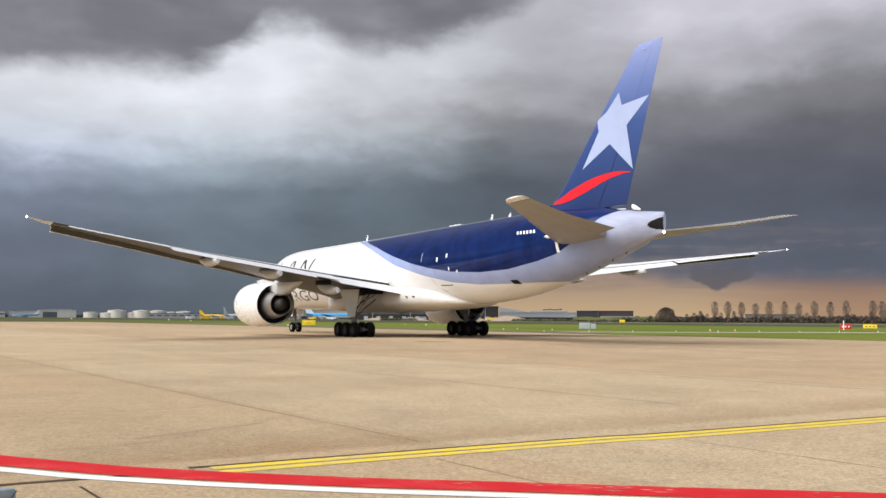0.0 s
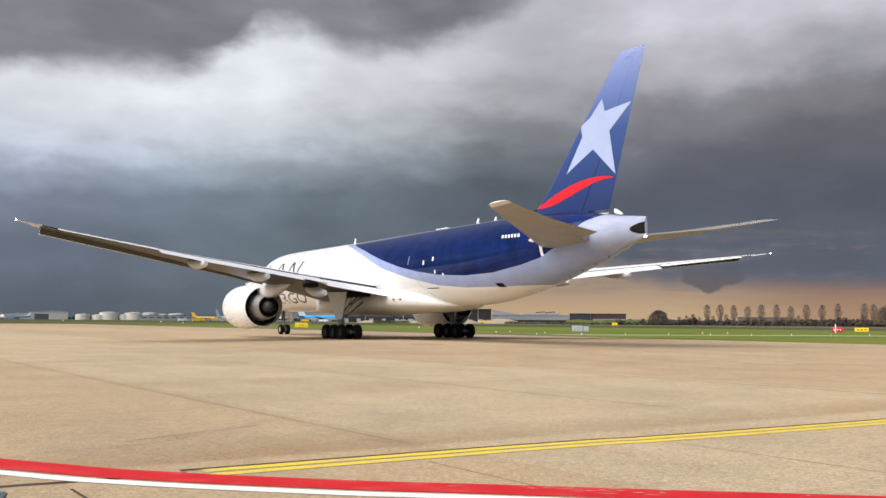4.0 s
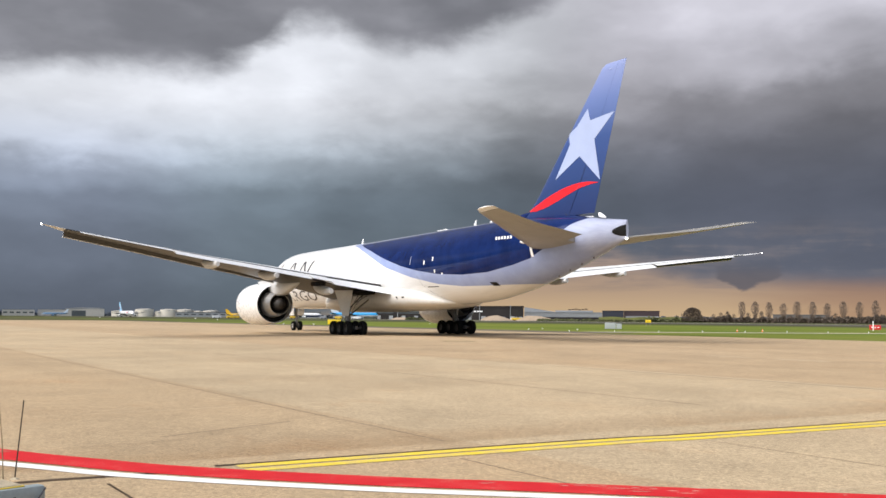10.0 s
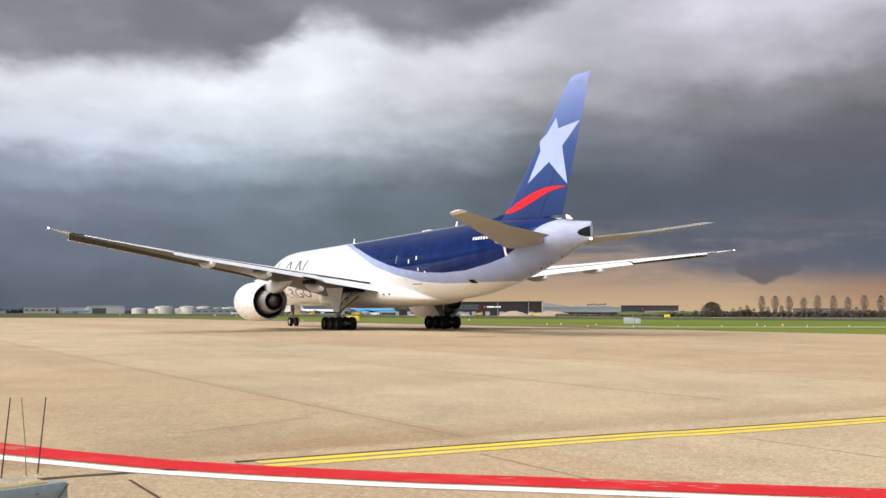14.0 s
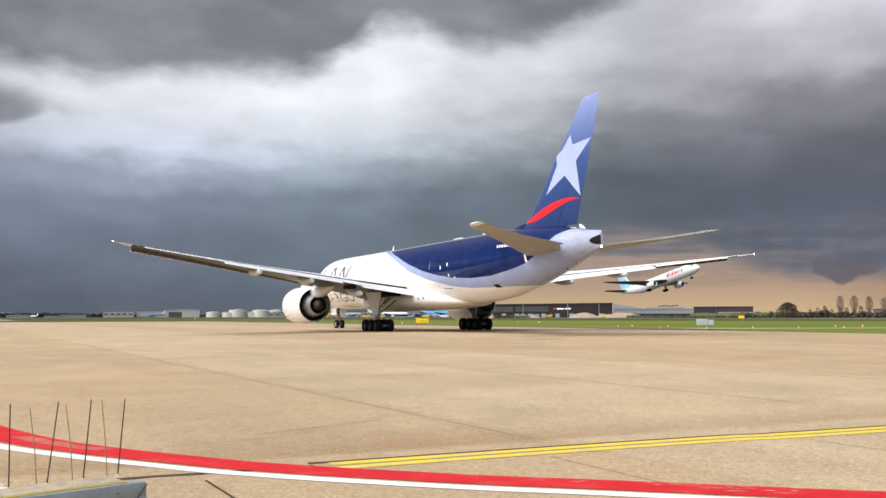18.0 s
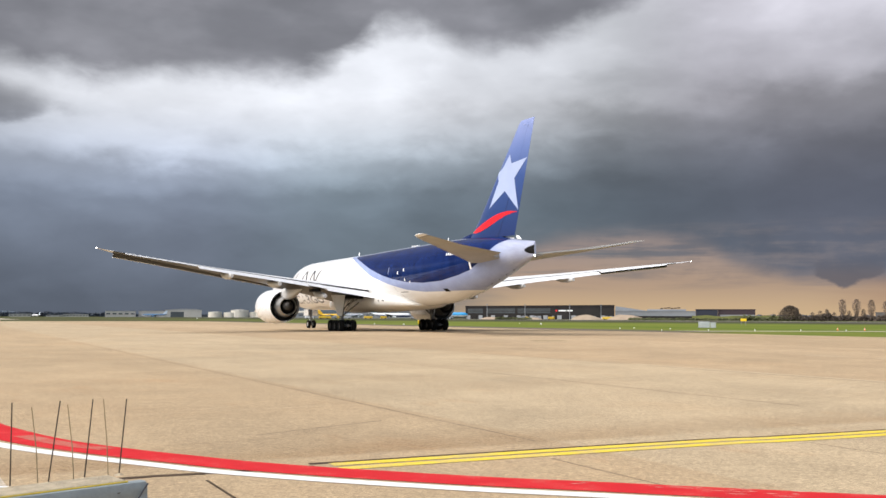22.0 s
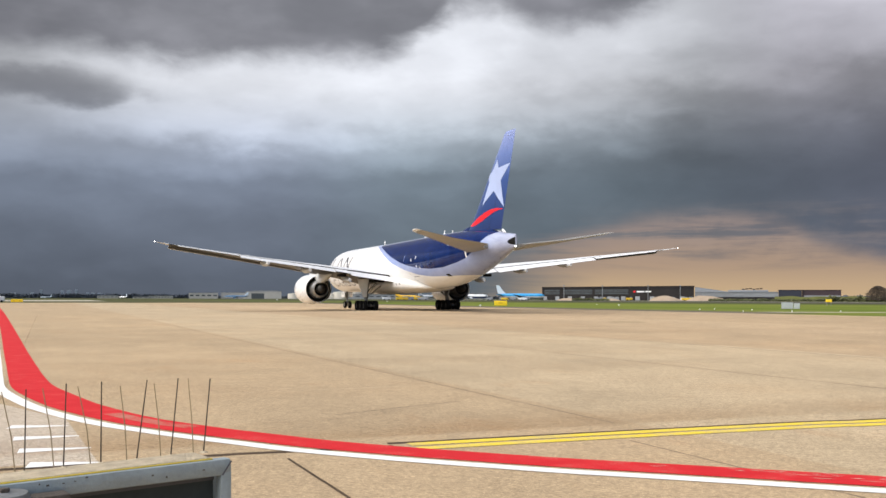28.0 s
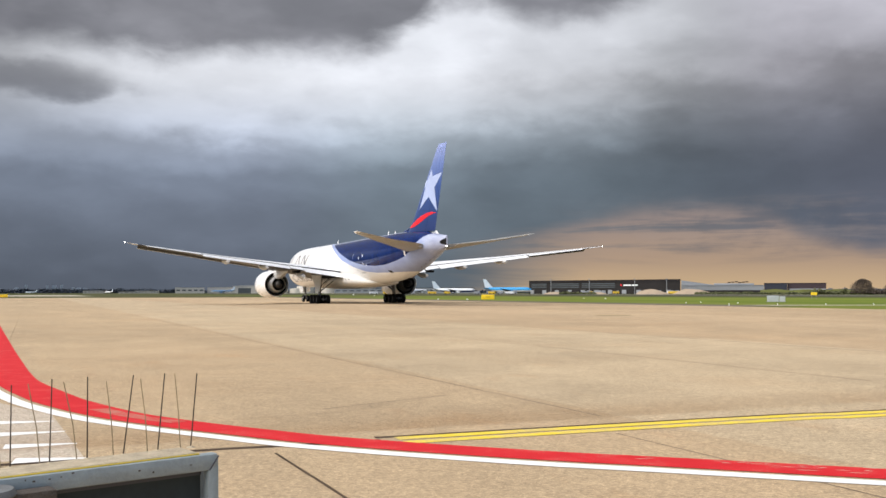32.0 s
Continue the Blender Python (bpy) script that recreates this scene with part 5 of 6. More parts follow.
# ---- airfield things ----
def bearing(az, dist, z=0.0):
    a = radians(az)
    return Vector((-math.sin(a) * dist, math.cos(a) * dist, z))


def facing(az, dist, turn=0.0, z=0.0):
    """A pose at a bearing whose own -y side faces the viewer."""
    p = bearing(az, dist, z)
    return pose(p.x, p.y, p.z, 0, 0, az + turn)


def make_signs():
    # both sign faces have a faint glow added to their paint
    yel = surf("yellow_sign_face", (0.80, 0.54, 0.015), 0.5, var=0.06, emit=0.1)
    red = surf("red_sign_face", (0.55, 0.015, 0.015), 0.5, var=0.06, emit=0.05)
    grey = surf("white_cabinet", (0.40, 0.42, 0.42), 0.5, var=0.08)
    post = surf("sign_post", (0.25, 0.24, 0.22), 0.6)

    def sign(name, az, dist, w, h, foot, face, label, bars, barcol, turn=0.0):
        s = thing(name, label, "sign", facing(az, dist, turn))
        part("panel", box((w, 0.22, h), (0, 0, foot + h / 2), 0.03), face, s)
        for k in (-1, 1):
            part("leg", rod((k * w * 0.35, 0, 0), (k * w * 0.35, 0, foot + 0.03), 0.05, n=8), post, s)
        for k in range(bars):
            x = (k - (bars - 1) / 2) * w * 0.8 / max(bars, 1)
            part("character_bar", box((w * 0.36 / bars, 0.02, h * 0.26), (x, -0.12, foot + h / 2)), barcol, s)
        return s
    sign("taxiway_sign", 7.72, 195.0, 2.55, 0.95, 0.14, yel, "yellow taxiway sign standing in the grass", 1, surf("amber_bar", (0.70, 0.45, 0.02), 0.5))
    sign("taxiway_sign", -10.27, 235.0, 1.30, 0.62, 0.85, yel, "small yellow sign on thin legs", 1, surf("amber_bar", (0.70, 0.45, 0.02), 0.5))
    sign("taxiway_sign", -23.35, 190.0, 2.3, 0.70, 0.20, yel, "yellow taxiway sign standing in the grass", 3, surf("dark_bar", (0.10, 0.08, 0.02), 0.5))
    sign("runway_sign", -22.15, 180.0, 1.8, 0.78, 0.15, red, "red runway sign with white characters", 3, MARK)
    part("marker_board", box((0.16, 0.06, 1.55), (0, 0, 0.775), 0.02), MARK, thing("marker_board", "white upright marker board in front of a red sign", "marker", facing(-22.05, 176)))
    for az in (34.55, 34.25):
        sign("taxiway_sign", az, 300.0, 1.55, 0.80, 0.25, yel, "yellow taxiway sign at the apron edge", 1, surf("amber_bar", (0.70, 0.45, 0.02), 0.5))
    cab = thing("equipment_cabinet", "pale grey equipment cabinets standing in the grass", "cabinet", facing(-8.30, 163))
    part("cabinet_body", box((1.75, 0.9, 0.98), (-0.42, 0, 0.50), 0.03), grey, cab)
    part("cabinet_body", box((0.85, 0.9, 0.86), (0.98, 0, 0.44), 0.03), grey, cab)
    part("plinth", box((2.9, 1.0, 0.06), (0, 0, 0.03)), post, cab)
    orange = surf("orange_cone", (0.80, 0.20, 0.02), 0.5, var=0.08)
    for az, d in ((-15.11, 141), (-16.45, 143)):
        c = thing("traffic_cone", "orange and white traffic cone in the grass", "cone", facing(az, d), "cones by the service road")
        part("cone", revolve([(0.03, 0.12), (0.11, 0.09), (0.24, 0.05), (0.36, 0.02), (0.37, 0.01)], 14, "z"), orange, c)
        part("collar", revolve([(0.14, 0.084), (0.22, 0.060), (0.22, 0.055), (0.14, 0.080)], 14, "z"), MARK, c)
        part("foot", box((0.30, 0.30, 0.04), (0, 0, 0.02), 0.01), orange, c)
    # edge lights and markers in the grass
    for i in range(26):
        q = i / 25
        p = Vector((12.0, 116.0, 0)).lerp(Vector((150, 148, 0)), q)
        e = thing("edge_light", "small white edge light on a stalk", "light", pose(p.x, p.y + 1.5, 0), "edge lights")
        part("stalk", rod((0, 0, 0), (0, 0, 0.15), 0.025, n=8), MARK, e)
        part("lens", revolve([(0.15, 0.045), (0.20, 0.055), (0.24, 0.03), (0.25, 0.01)], 10, "z"), MARK, e)
    for az, d, w in ((0.98, 228, 0.55), (8.9, 200, 0.5), (10.6, 210, 0.45), (14.3, 420, 0.7), (20.6, 700, 1.3), (15.5, 560, 1.2), (2.2, 250, 0.3), (-3.5, 145, 0.3), (-4.3, 150, 0.3), (-6.3, 142, 0.3)):
        e = thing("marker", "small white marker in the grass", "marker", facing(az, d), "grass markers")
        w *= 0.6
        part("block", box((w, w * 0.6, w * 0.7), (0, 0, w * 0.35), w * 0.06), MARK, e)


def building(name, az0, az1, dist, h, wall, label, roof=None, depth=40.0, category="building", turn=0.0, bays=0, bay_mat=None, door=None, dist2=None, shear=0.0):
    """A long block whose front runs between two bearings."""
    p, q = bearing(az0, dist) if az0 > az1 else bearing(az1, dist), bearing(az1, dist2 or dist) if az0 > az1 else bearing(az0, dist2 or dist)
    w, c = (q - p).length, (p + q) / 2
    b = thing(name, label, category, pose(c.x, c.y, 0, 0, 0, math.degrees(math.atan2(q.y - p.y, q.x - p.x))))
    for nm, bm, m in (("wall", box((w, depth, h), (0, depth / 2, h / 2)), wall), ("roof", box((w + 0.8, depth + 0.8, 0.4), (0, depth / 2, h + 0.2)), roof or wall)):
        for v in bm.verts:
            v.co.x += shear * v.co.y
        part(nm, bm, m, b, smooth=False)
    for k in range(bays):
        x = -w / 2 + (k + 0.5) * w / bays
        part("window", box((w / bays * 0.62, 0.3, h * 0.24), (x, -0.1, h * 0.55)), bay_mat, b, smooth=False)
    if door:
        part("hangar_door", box((door[1], 0.4, h * 0.75), (door[0], -0.1, h * 0.375)), door[2], b, smooth=False)
    return b, w


def make_buildings():
    dark = surf("dark_cladding", (0.030, 0.027, 0.026), 0.85, var=0.18, scale=0.06, spec=0.08)
    navy, maroon = surf("navy_cladding", (0.022, 0.024, 0.040), 0.6, var=0.15, scale=0.06), surf("maroon_cladding", (0.045, 0.025, 0.030), 0.6, var=0.15, scale=0.06)
    pale, beige = surf("pale_cladding", (0.26, 0.265, 0.27), 0.6, var=0.12, scale=0.05), surf("beige_cladding", (0.40, 0.385, 0.35), 0.7, var=0.12, scale=0.05)
    grey, glassy = surf("grey_roofing", (0.26, 0.27, 0.28), 0.7, var=0.15, scale=0.05), surf("window_band", (0.070, 0.080, 0.088), 0.2, var=0.2, scale=0.1)
    # far towers take the pale blue of hazy air into their colour
    haze = surf("distant_tower", (0.25, 0.29, 0.35), 0.8, var=0.1, scale=0.02)
    sand = surf("sand", (0.36, 0.28, 0.20), 0.95, var=0.15, scale=0.1, spec=0.08)
    # the long dark cargo warehouse
    b, w = building("cargo_warehouse", 5.33, -3.2, 890.0, 11.3, dark, "long dark cargo warehouse with loading doors", dark, 60.0, "warehouse", dist2=800.0, shear=-0.606)
    part("roof_band", box((w * 0.998, 0.3, 1.5), (0, -0.1, 10.4)), surf("slate_band", (0.026, 0.023, 0.023), 0.85, var=0.2, scale=0.06, spec=0.08), b, smooth=False)
    for k in range(22):
        x = -w / 2 + (k + 0.5) * w / 22
        part("loading_door", box((w / 22 * 0.6, 0.3, 3.2), (x, -0.15, 1.7)), (pale, dark, grey, dark)[k % 4], b, smooth=False)
    for k, (x0, x1) in enumerate(((-0.48, -0.37), (-0.34, -0.14), (-0.12, 0.10))):
        for j in range(3):
            part("window", box(((x1 - x0) * w, 0.3, 0.9), ((x0 + x1) / 2 * w, -0.15, 5.6 + 1.5 * j)), glassy, b, smooth=False)
    part("sign_emblem", box((1.5, 0.3, 1.5), (w * 0.14, -0.2, 7.3)), SWOOSH, b, "red emblem")
    part("sign_bar", box((7.4, 0.3, 1.1), (w * 0.14 + 6.0, -0.2, 7.2)), MARK, b, "white bar of the sign")
    part("sign_bar", box((5.4, 0.3, 1.1), (w * 0.14 + 13.4, -0.2, 7.2)), MARK, b, "white bar of the sign")
    for az in (4.08, 1.89, -0.67, -2.45):
        m = thing("light_mast", "tall pale floodlight mast", "mast", facing(az, 770), "masts before the warehouse")
        part("mast", rod((0, 0, 0), (0, 0, 11.4), 0.30, 0.20, 8), pale, m)
        part("lamp_head", box((1.4, 0.5, 0.4), (0, 0, 11.5), 0.1), grey, m)
    # grey sheds with sloping roofs beyond it
    b, w = building("grey_shed", -3.25, -7.7, 900.0, 7.2, pale, "long low grey shed with a pale roof", grey, 60.0, "warehouse", bays=5, bay_mat=grey)
    bm = bmesh.new()
    loft(bm, [[(-w / 2, y, 7.6), (-w / 2 + w * 0.42, y, 7.6), (-w / 2, y, 12.0)] for y in (5, 55)])
    part("sloping_roof", bm, grey, b, smooth=False)
    for k in range(6):
        part("roof_unit", box((2.4, 3.0, 0.9), (6 + 3.0 * k, 12, 9.9 + (k % 3) * 0.3), 0.2), dark, b)
    part("roof_storey", box((34.0, 12.0, 1.6), (10, 14, 8.4), 0.2), grey, b)
    part("loading_strip", box((w * 0.75, 0.5, 2.2), (w * 0.1, -0.3, 2.0)), dark, b, smooth=False)
    b, w = building("two_tone_hall", -7.71, -8.91, 820.0, 8.2, navy, "navy end of a two-tone hall", navy, 50.0, "warehouse")
    b, w = building("two_tone_hall", -8.92, -10.9, 822.0, 8.2, maroon, "maroon cladded end of a two-tone hall", maroon, 50.0, "warehouse")
    part("pale_base", box((w * 0.94, 0.6, 4.0), (w * 0.02, -0.4, 2.2)), pale, b, smooth=False)
    # left: hangars, sheds and a far town
    b, w = building("hangar", 20.36, 22.35, 1750.0, 12.2, beige, "wide beige aircraft hangar with an open door", pale, 90.0, "hangar", door=(-10, 22, glassy))
    bm = bmesh.new()
    loft(bm, [[(-w / 2, y, 12.6), (w / 2, y, 12.6), (w / 2 - 8, y, 14.0), (-w * 0.1, y, 14.3), (-w / 2 + 6, y, 13.2)] for y in (0, 90)])
    part("roof_vault", bm, pale, b, smooth=False)
    building("hangar", 22.35, 23.75, 1760.0, 10.4, beige, "pale metal aircraft hangar", pale, 80.0, "hangar")
    building("hangar", 23.9, 25.5, 1720.0, 9.6, beige, "pale boxy metal aircraft hangar", grey, 70.0, "hangar", bays=5, bay_mat=glassy)
    building("low_building", 26.36, 27.65, 1700.0, 4.2, beige, "low beige airport office building", grey, 40.0, "building", bays=8, bay_mat=glassy)
    building("low_building", 29.25, 30.35, 1700.0, 4.4, beige, "low beige airport office building", grey, 40.0, "building", bays=5, bay_mat=glassy)
    building("low_building", 27.66, 28.5, 1690.0, 2.7, beige, "low beige airport shed", grey, 30.0, "building", bays=3, bay_mat=glassy)
    building("low_building", 8.5, 12.0, 1500.0, 8.0, grey, "low grey terminal building", dark, 40.0, "building", bays=12, bay_mat=glassy)
    building("low_building", 12.6, 16.6, 1650.0, 7.5, grey, "low grey building behind the tanks", dark, 40.0, "building", bays=10, bay_mat=glassy)
    for az, w, h in ((33.68, 15, 12), (33.21, 10, 23), (32.16, 11, 21), (31.82, 16, 22), (31.44, 10, 24), (30.85, 12, 13), (30.57, 16, 12), (30.2, 22, 10), (34.6, 20, 10)):
        t = thing("tower_block", "hazy grey far-off tower block", "building", facing(az, 3400), "far skyline")
        h *= 0.8
        part("wall", box((w * 0.85, 14, h + 8), (0, 0, (h + 8) / 2)), haze, t, smooth=False)
        for k in range(4):
            part("window", box((w * 0.7, 0.3, 1.6), (0, -7.1, h * 0.35 + 5 + k * h * 0.16)), surf("far_window_band", (0.20, 0.24, 0.29), 0.4), t, smooth=False)
    # fuel tanks
    tank_paint = surf("tank_paint", (0.60, 0.555, 0.475), 0.55, var=0.10, scale=0.08)
    for az, r, h in ((19.62, 11.0, 12.0), (18.75, 11.5, 11.0), (18.25, 14.5, 16.5), (17.45, 8.0, 11.5), (16.95, 14.0, 16.0), (16.10, 14.0, 16.0), (15.40, 9.0, 13.0), (14.66, 13.5, 14.5)):
        h *= 0.79
        t = thing("fuel_tank", "large off-white cylindrical fuel tank", "tank", facing(az, 1680), "tank farm")
        part("shell", revolve([(0, r), (h * 0.86, r), (h * 0.87, r * 1.01), (h * 0.89, r * 0.99)], 36, "z"), tank_paint, t)
        part("dome", revolve([(h * 0.885, r * 0.99), (h * 0.95, r * 0.7), (h * 0.99, r * 0.3), (h, 0.2)], 36, "z"), tank_paint, t)
        part("stair", rod((-r * 0.7, -r * 0.75, 0), (r * 0.1, -r * 1.02, h * 0.86), 0.35, n=6), grey, t)
        part("rail", revolve([(h * 0.90, r * 0.98), (h * 0.93, r * 0.98), (h * 0.93, r * 0.97), (h * 0.90, r * 0.97)], 30, "z"), grey, t)
    # sand heaps and stores before the warehouse
    for az, d, r, h in ((-1.65, 700, 11.5, 3.2), (-3.86, 720, 14, 3.6), (3.9, 720, 8, 1.6), (1.4, 730, 7, 1.4)):
        s = thing("sand_heap", "heap of pale dry sand", "heap", facing(az, d), "sand heaps")
        bm = revolve([(0, r), (h * 0.5, r * 0.72), (h * 0.9, r * 0.4), (h, r * 0.1)], 24, "z")
        for v in bm.verts:
            v.co.x *= 1 + 0.25 * noise.noise(v.co * 0.2 + Vector((az, 0, 0)))
            v.co.z *= 1 + 0.35 * noise.noise(v.co * 0.15 + Vector((0, az, 5)))
        part("sand", bm, sand, s)
    rnd = random.Random(4)
    cols = [surf("vehicle_white", (0.7, 0.7, 0.7), 0.4), surf("vehicle_grey", (0.25, 0.26, 0.27), 0.4), surf("vehicle_yellow", (0.65, 0.42, 0.03), 0.4), surf("vehicle_blue", (0.05, 0.12, 0.32), 0.4)]
    for k in range(30):
        az = rnd.uniform(-3.0, 14.5)
        v = thing("van", "parked airport service vehicle", "vehicle", facing(az, rnd.uniform(735, 765), rnd.uniform(-20, 20)), "parked service vehicles")
        c, ln = rnd.choice(cols), rnd.uniform(4.2, 8.5)
        part("body", box((ln, 2.1, 1.7), (0, 0, 1.25), 0.2), c, v)
        part("cab", box((ln * 0.3, 1.95, 0.9), (ln * 0.3, 0, 2.3), 0.2), cols[1], v)
        for x in (-0.3, 0.3):
            part("wheel", revolve([(-1.08, 0.1), (-1.06, 0.42), (1.06, 0.42), (1.08, 0.1)], 12, "y", (x * ln, 0, 0.42)), RUBBER, v)
    v = thing("van", "white airport van on the apron", "vehicle", facing(35.4, 330))
    part("body", box((4.8, 2.0, 1.5), (0, 0, 1.15), 0.25), cols[0], v)
    part("cab", box((1.9, 1.85, 0.8), (0.3, 0, 2.1), 0.25), cols[1], v)
    for x in (-1.5, 1.5):
        part("wheel", revolve([(-1.02, 0.1), (-1.0, 0.36), (1.0, 0.36), (1.02, 0.1)], 14, "y", (x, 0, 0.36)), RUBBER, v)


# ---- plants ----
def tree(name, az, dist, h, spread, seed, label, leaf, bare=0.5, count=420):
    """A tapered trunk with limbs and a crown of many small clumps."""
    rnd = random.Random(seed)
    bark = surf("bark", (0.26, 0.20, 0.16), 0.9, var=0.3, scale=0.6)
    t = thing(name, label, "tree", facing(az, dist), "trees by the field")
    bm = rod((0, 0, 0), (rnd.uniform(-0.3, 0.3), 0, h * 0.85), h * 0.013, h * 0.003, 7)
    tips = []
    for k in range(22):
        z = h * rnd.uniform(0.18, 0.8)
        a = rnd.uniform(0, 6.283)
        r = spread * (0.4 + 0.6 * math.sin(math.pi * min(1, z / h * 0.9 + 0.12))) * rnd.uniform(0.6, 1.0)
        end = Vector((r * math.cos(a), r * math.sin(a), min(h * 0.93, z + h * rnd.uniform(0.10, 0.26))))
        rod((0, 0, z), end, h * 0.0035, h * 0.001, 4, bm=bm)
        tips.append((Vector((0, 0, z)), end))
    part("trunk", bm, bark, t, "tapered trunk with bare limbs")
    vs, fs = [], []
    low = 0.10 if bare < 0 else 0.22
    for k in range(count):
        f, a, rr = rnd.uniform(0.0, 1.0), rnd.uniform(0, 6.283), math.sqrt(rnd.uniform(0, 1))
        lump = 1.0 + (0.55 if bare > 0 else 0.55) * noise.noise(Vector((2.2 * math.cos(a), 2.2 * math.sin(a), f * 3.0 + seed)))
        r = spread * lump * rr * (math.sin(math.pi * min(0.96, 0.06 + 0.90 * f ** 1.2)) ** 0.6 if bare > 0 else math.sqrt(max(0.0, 1.0 - f * f)) + 0.05)
        c = Vector((r * math.cos(a), r * math.sin(a), h * (low + (1.0 - low) * f * (0.94 + 0.06 * lump))))
        n = Vector((math.cos(a) * rr, math.sin(a) * rr, rnd.uniform(0.9, 2.2) if bare > 0 else f * 1.4)) + Vector((rnd.gauss(0, 0.35), rnd.gauss(0, 0.35), rnd.gauss(0, 0.35)))
        n.normalize()
        u = n.cross(Vector((rnd.gauss(0, 1), rnd.gauss(0, 1), rnd.gauss(0, 1)))).normalized()
        s1, s2 = h * rnd.uniform(0.03, 0.07), h * rnd.uniform(0.004, 0.010) * (1.6 - bare)
        i = len(vs)
        vs += [c - u * s2, c + u * s2, c + n * s1]
        fs.append((i, i + 1, i + 2))
    me = bpy.data.meshes.new("crown")
    me.from_pydata(vs, [], fs)
    me.materials.append(leaf)
    ob = new("crown", me)
    ob.parent = t
    return t


def make_plants():
    twig = surf("budding_twigs", (0.215, 0.155, 0.115), 0.9, var=0.3, scale=0.4)
    bushy = surf("dark_bush", (0.105, 0.078, 0.058), 0.9, var=0.3, scale=0.4)
    green = surf("dull_green_leaves", (0.10, 0.105, 0.042), 0.9, var=0.3, scale=0.3)
    for k, (az, h) in enumerate(((-15.38, 13.6), (-16.08, 13.8), (-16.8, 13.4), (-17.55, 12.4), (-18.26, 13.8), (-19.06, 13.9), (-19.79, 12.6), (-20.6, 14.0), (-21.4, 13.8), (-22.19, 14.2), (-23.5, 14.4), (-23.95, 14.0), (-24.6, 13.5), (-25.5, 14.0))):
        tree("poplar", az, 690 + 6 * (k % 3), h, 2.5, 100 + k, "bare poplar with reddish budding twigs", twig, 0.75, 1700)
    tree("bush", -12.72, 640, 9.0, 6.6, 40, "broad round leafless bush", bushy, -1.0, 6000)
    tree("bush", -24.5, 650, 11.5, 6.5, 42, "broad brown leafless bush", twig, -0.8, 5000)
    for k, az in enumerate((-13.85, -14.25, -14.6, -14.95, -15.7, -16.4, -19.0, -20.2, -23.4, -25.2)):
        tree("bush", az, 652, 5.2 + (k % 3) * 0.9, 1.5, 60 + k, "small dark leafless bush", bushy, 0.1, 900)
    roof = surf("pale_shed_roof", (0.135, 0.125, 0.120), 0.7, var=0.12, scale=0.1)
    building("low_shed", -17.0, -19.9, 760.0, 5.6, roof, "long low shed with a pale roof behind the hedge", roof, 20.0, "shed")
    # hedges and far woods, too fine to count
    rnd = random.Random(9)

    def thicket(name, az0, az1, dist, h, n, leaf, label, size=0.5, uneven=1.0):
        vs, fs = [], []
        for k in range(n):
            az = rnd.uniform(az0, az1)
            top = h * (0.65 + 0.45 * uneven * noise.noise(Vector((az * 1.9, dist * 0.01, 0.3)))) * (0.95 + 0.45 * uneven * noise.noise(Vector((az * 9.0, 1.7, 0.0))))
            c = bearing(az, dist + rnd.uniform(-8, 8), rnd.uniform(0, 1) ** 0.8 * top)
            nn = Vector((rnd.gauss(0, 1), rnd.gauss(0, 1), rnd.gauss(0, 1))).normalized()
            u = nn.orthogonal().normalized() * size * rnd.uniform(0.5, 1.3)
            v = nn.cross(u) * rnd.uniform(0.4, 1.0)
            i = len(vs)
            vs += [c - u - v, c + u - v * 0.6, c + u * 0.7 + v, c - u * 0.8 + v * 0.8]
            fs.append((i, i + 1, i + 2, i + 3))
        me = bpy.data.meshes.new(name)
        me.from_pydata(vs, [], fs)
        me.materials.append(leaf)
        tagged(new(name, me), label, "hedge", "", "stuff")
    thicket("hedge", -13.0, -27.0, 660, 5.2, 20000, bushy, "dark leafless hedge along the field", 0.55)
    thicket("hedge", -10.3, -13.2, 650, 3.6, 2600, green, "dull green bank of shrubs", 0.7)
    thicket("hedge", -4.0, -10.5, 690, 1.5, 3500, green, "low shrubs before the sheds", 0.7)
    thicket("hedge", 1.5, 3.6, 700, 2.0, 900, green, "low green shrubs", 0.6)
    # wood colour made lighter and bluer to hold the haze
    wood = surf("hazy_wood", (0.095, 0.108, 0.130), 0.95, var=0.25, scale=0.05, spec=0.08)
    thicket("far_wood", 25.5, 39.0, 2100, 12.0, 24000, wood, "dark far wood on the horizon", 1.8, 0.45)
    thicket("far_wood", 12.0, 25.8, 2100, 7.5, 12000, wood, "dark far wood on the horizon", 1.8)
    thicket("far_wood", -3.0, 12.5, 1700, 6.0, 6000, wood, "dark far wood on the horizon", 2.0)
    thicket("far_wood", -40.0, -10.0, 1500, 7.0, 12000, wood, "dark far wood on the horizon", 2.0)
    bank = surf("bank_grass", (0.11, 0.115, 0.035), 0.95, var=0.3, scale=0.06, spec=0.08)
    for az0, az1, d, h in ((-7.5, -13.0, 720, 3.4), (-13.0, -27.0, 705, 1.8)):
        rows = []
        for k in range(25):
            az = az0 + (az1 - az0) * k / 24
            hh = h * (0.9 + 0.3 * noise.noise(Vector((az, 0.5, 0))))
            rows.append([bearing(az, d - 14, -0.2), bearing(az, d - 5, hh * 0.9), bearing(az, d + 5, hh), bearing(az, d + 14, -0.2)])
        ob = part("earth_bank", loft(bmesh.new(), rows), bank, None)
        tagged(ob, "low grassy earth bank", "bank", "", "structure")


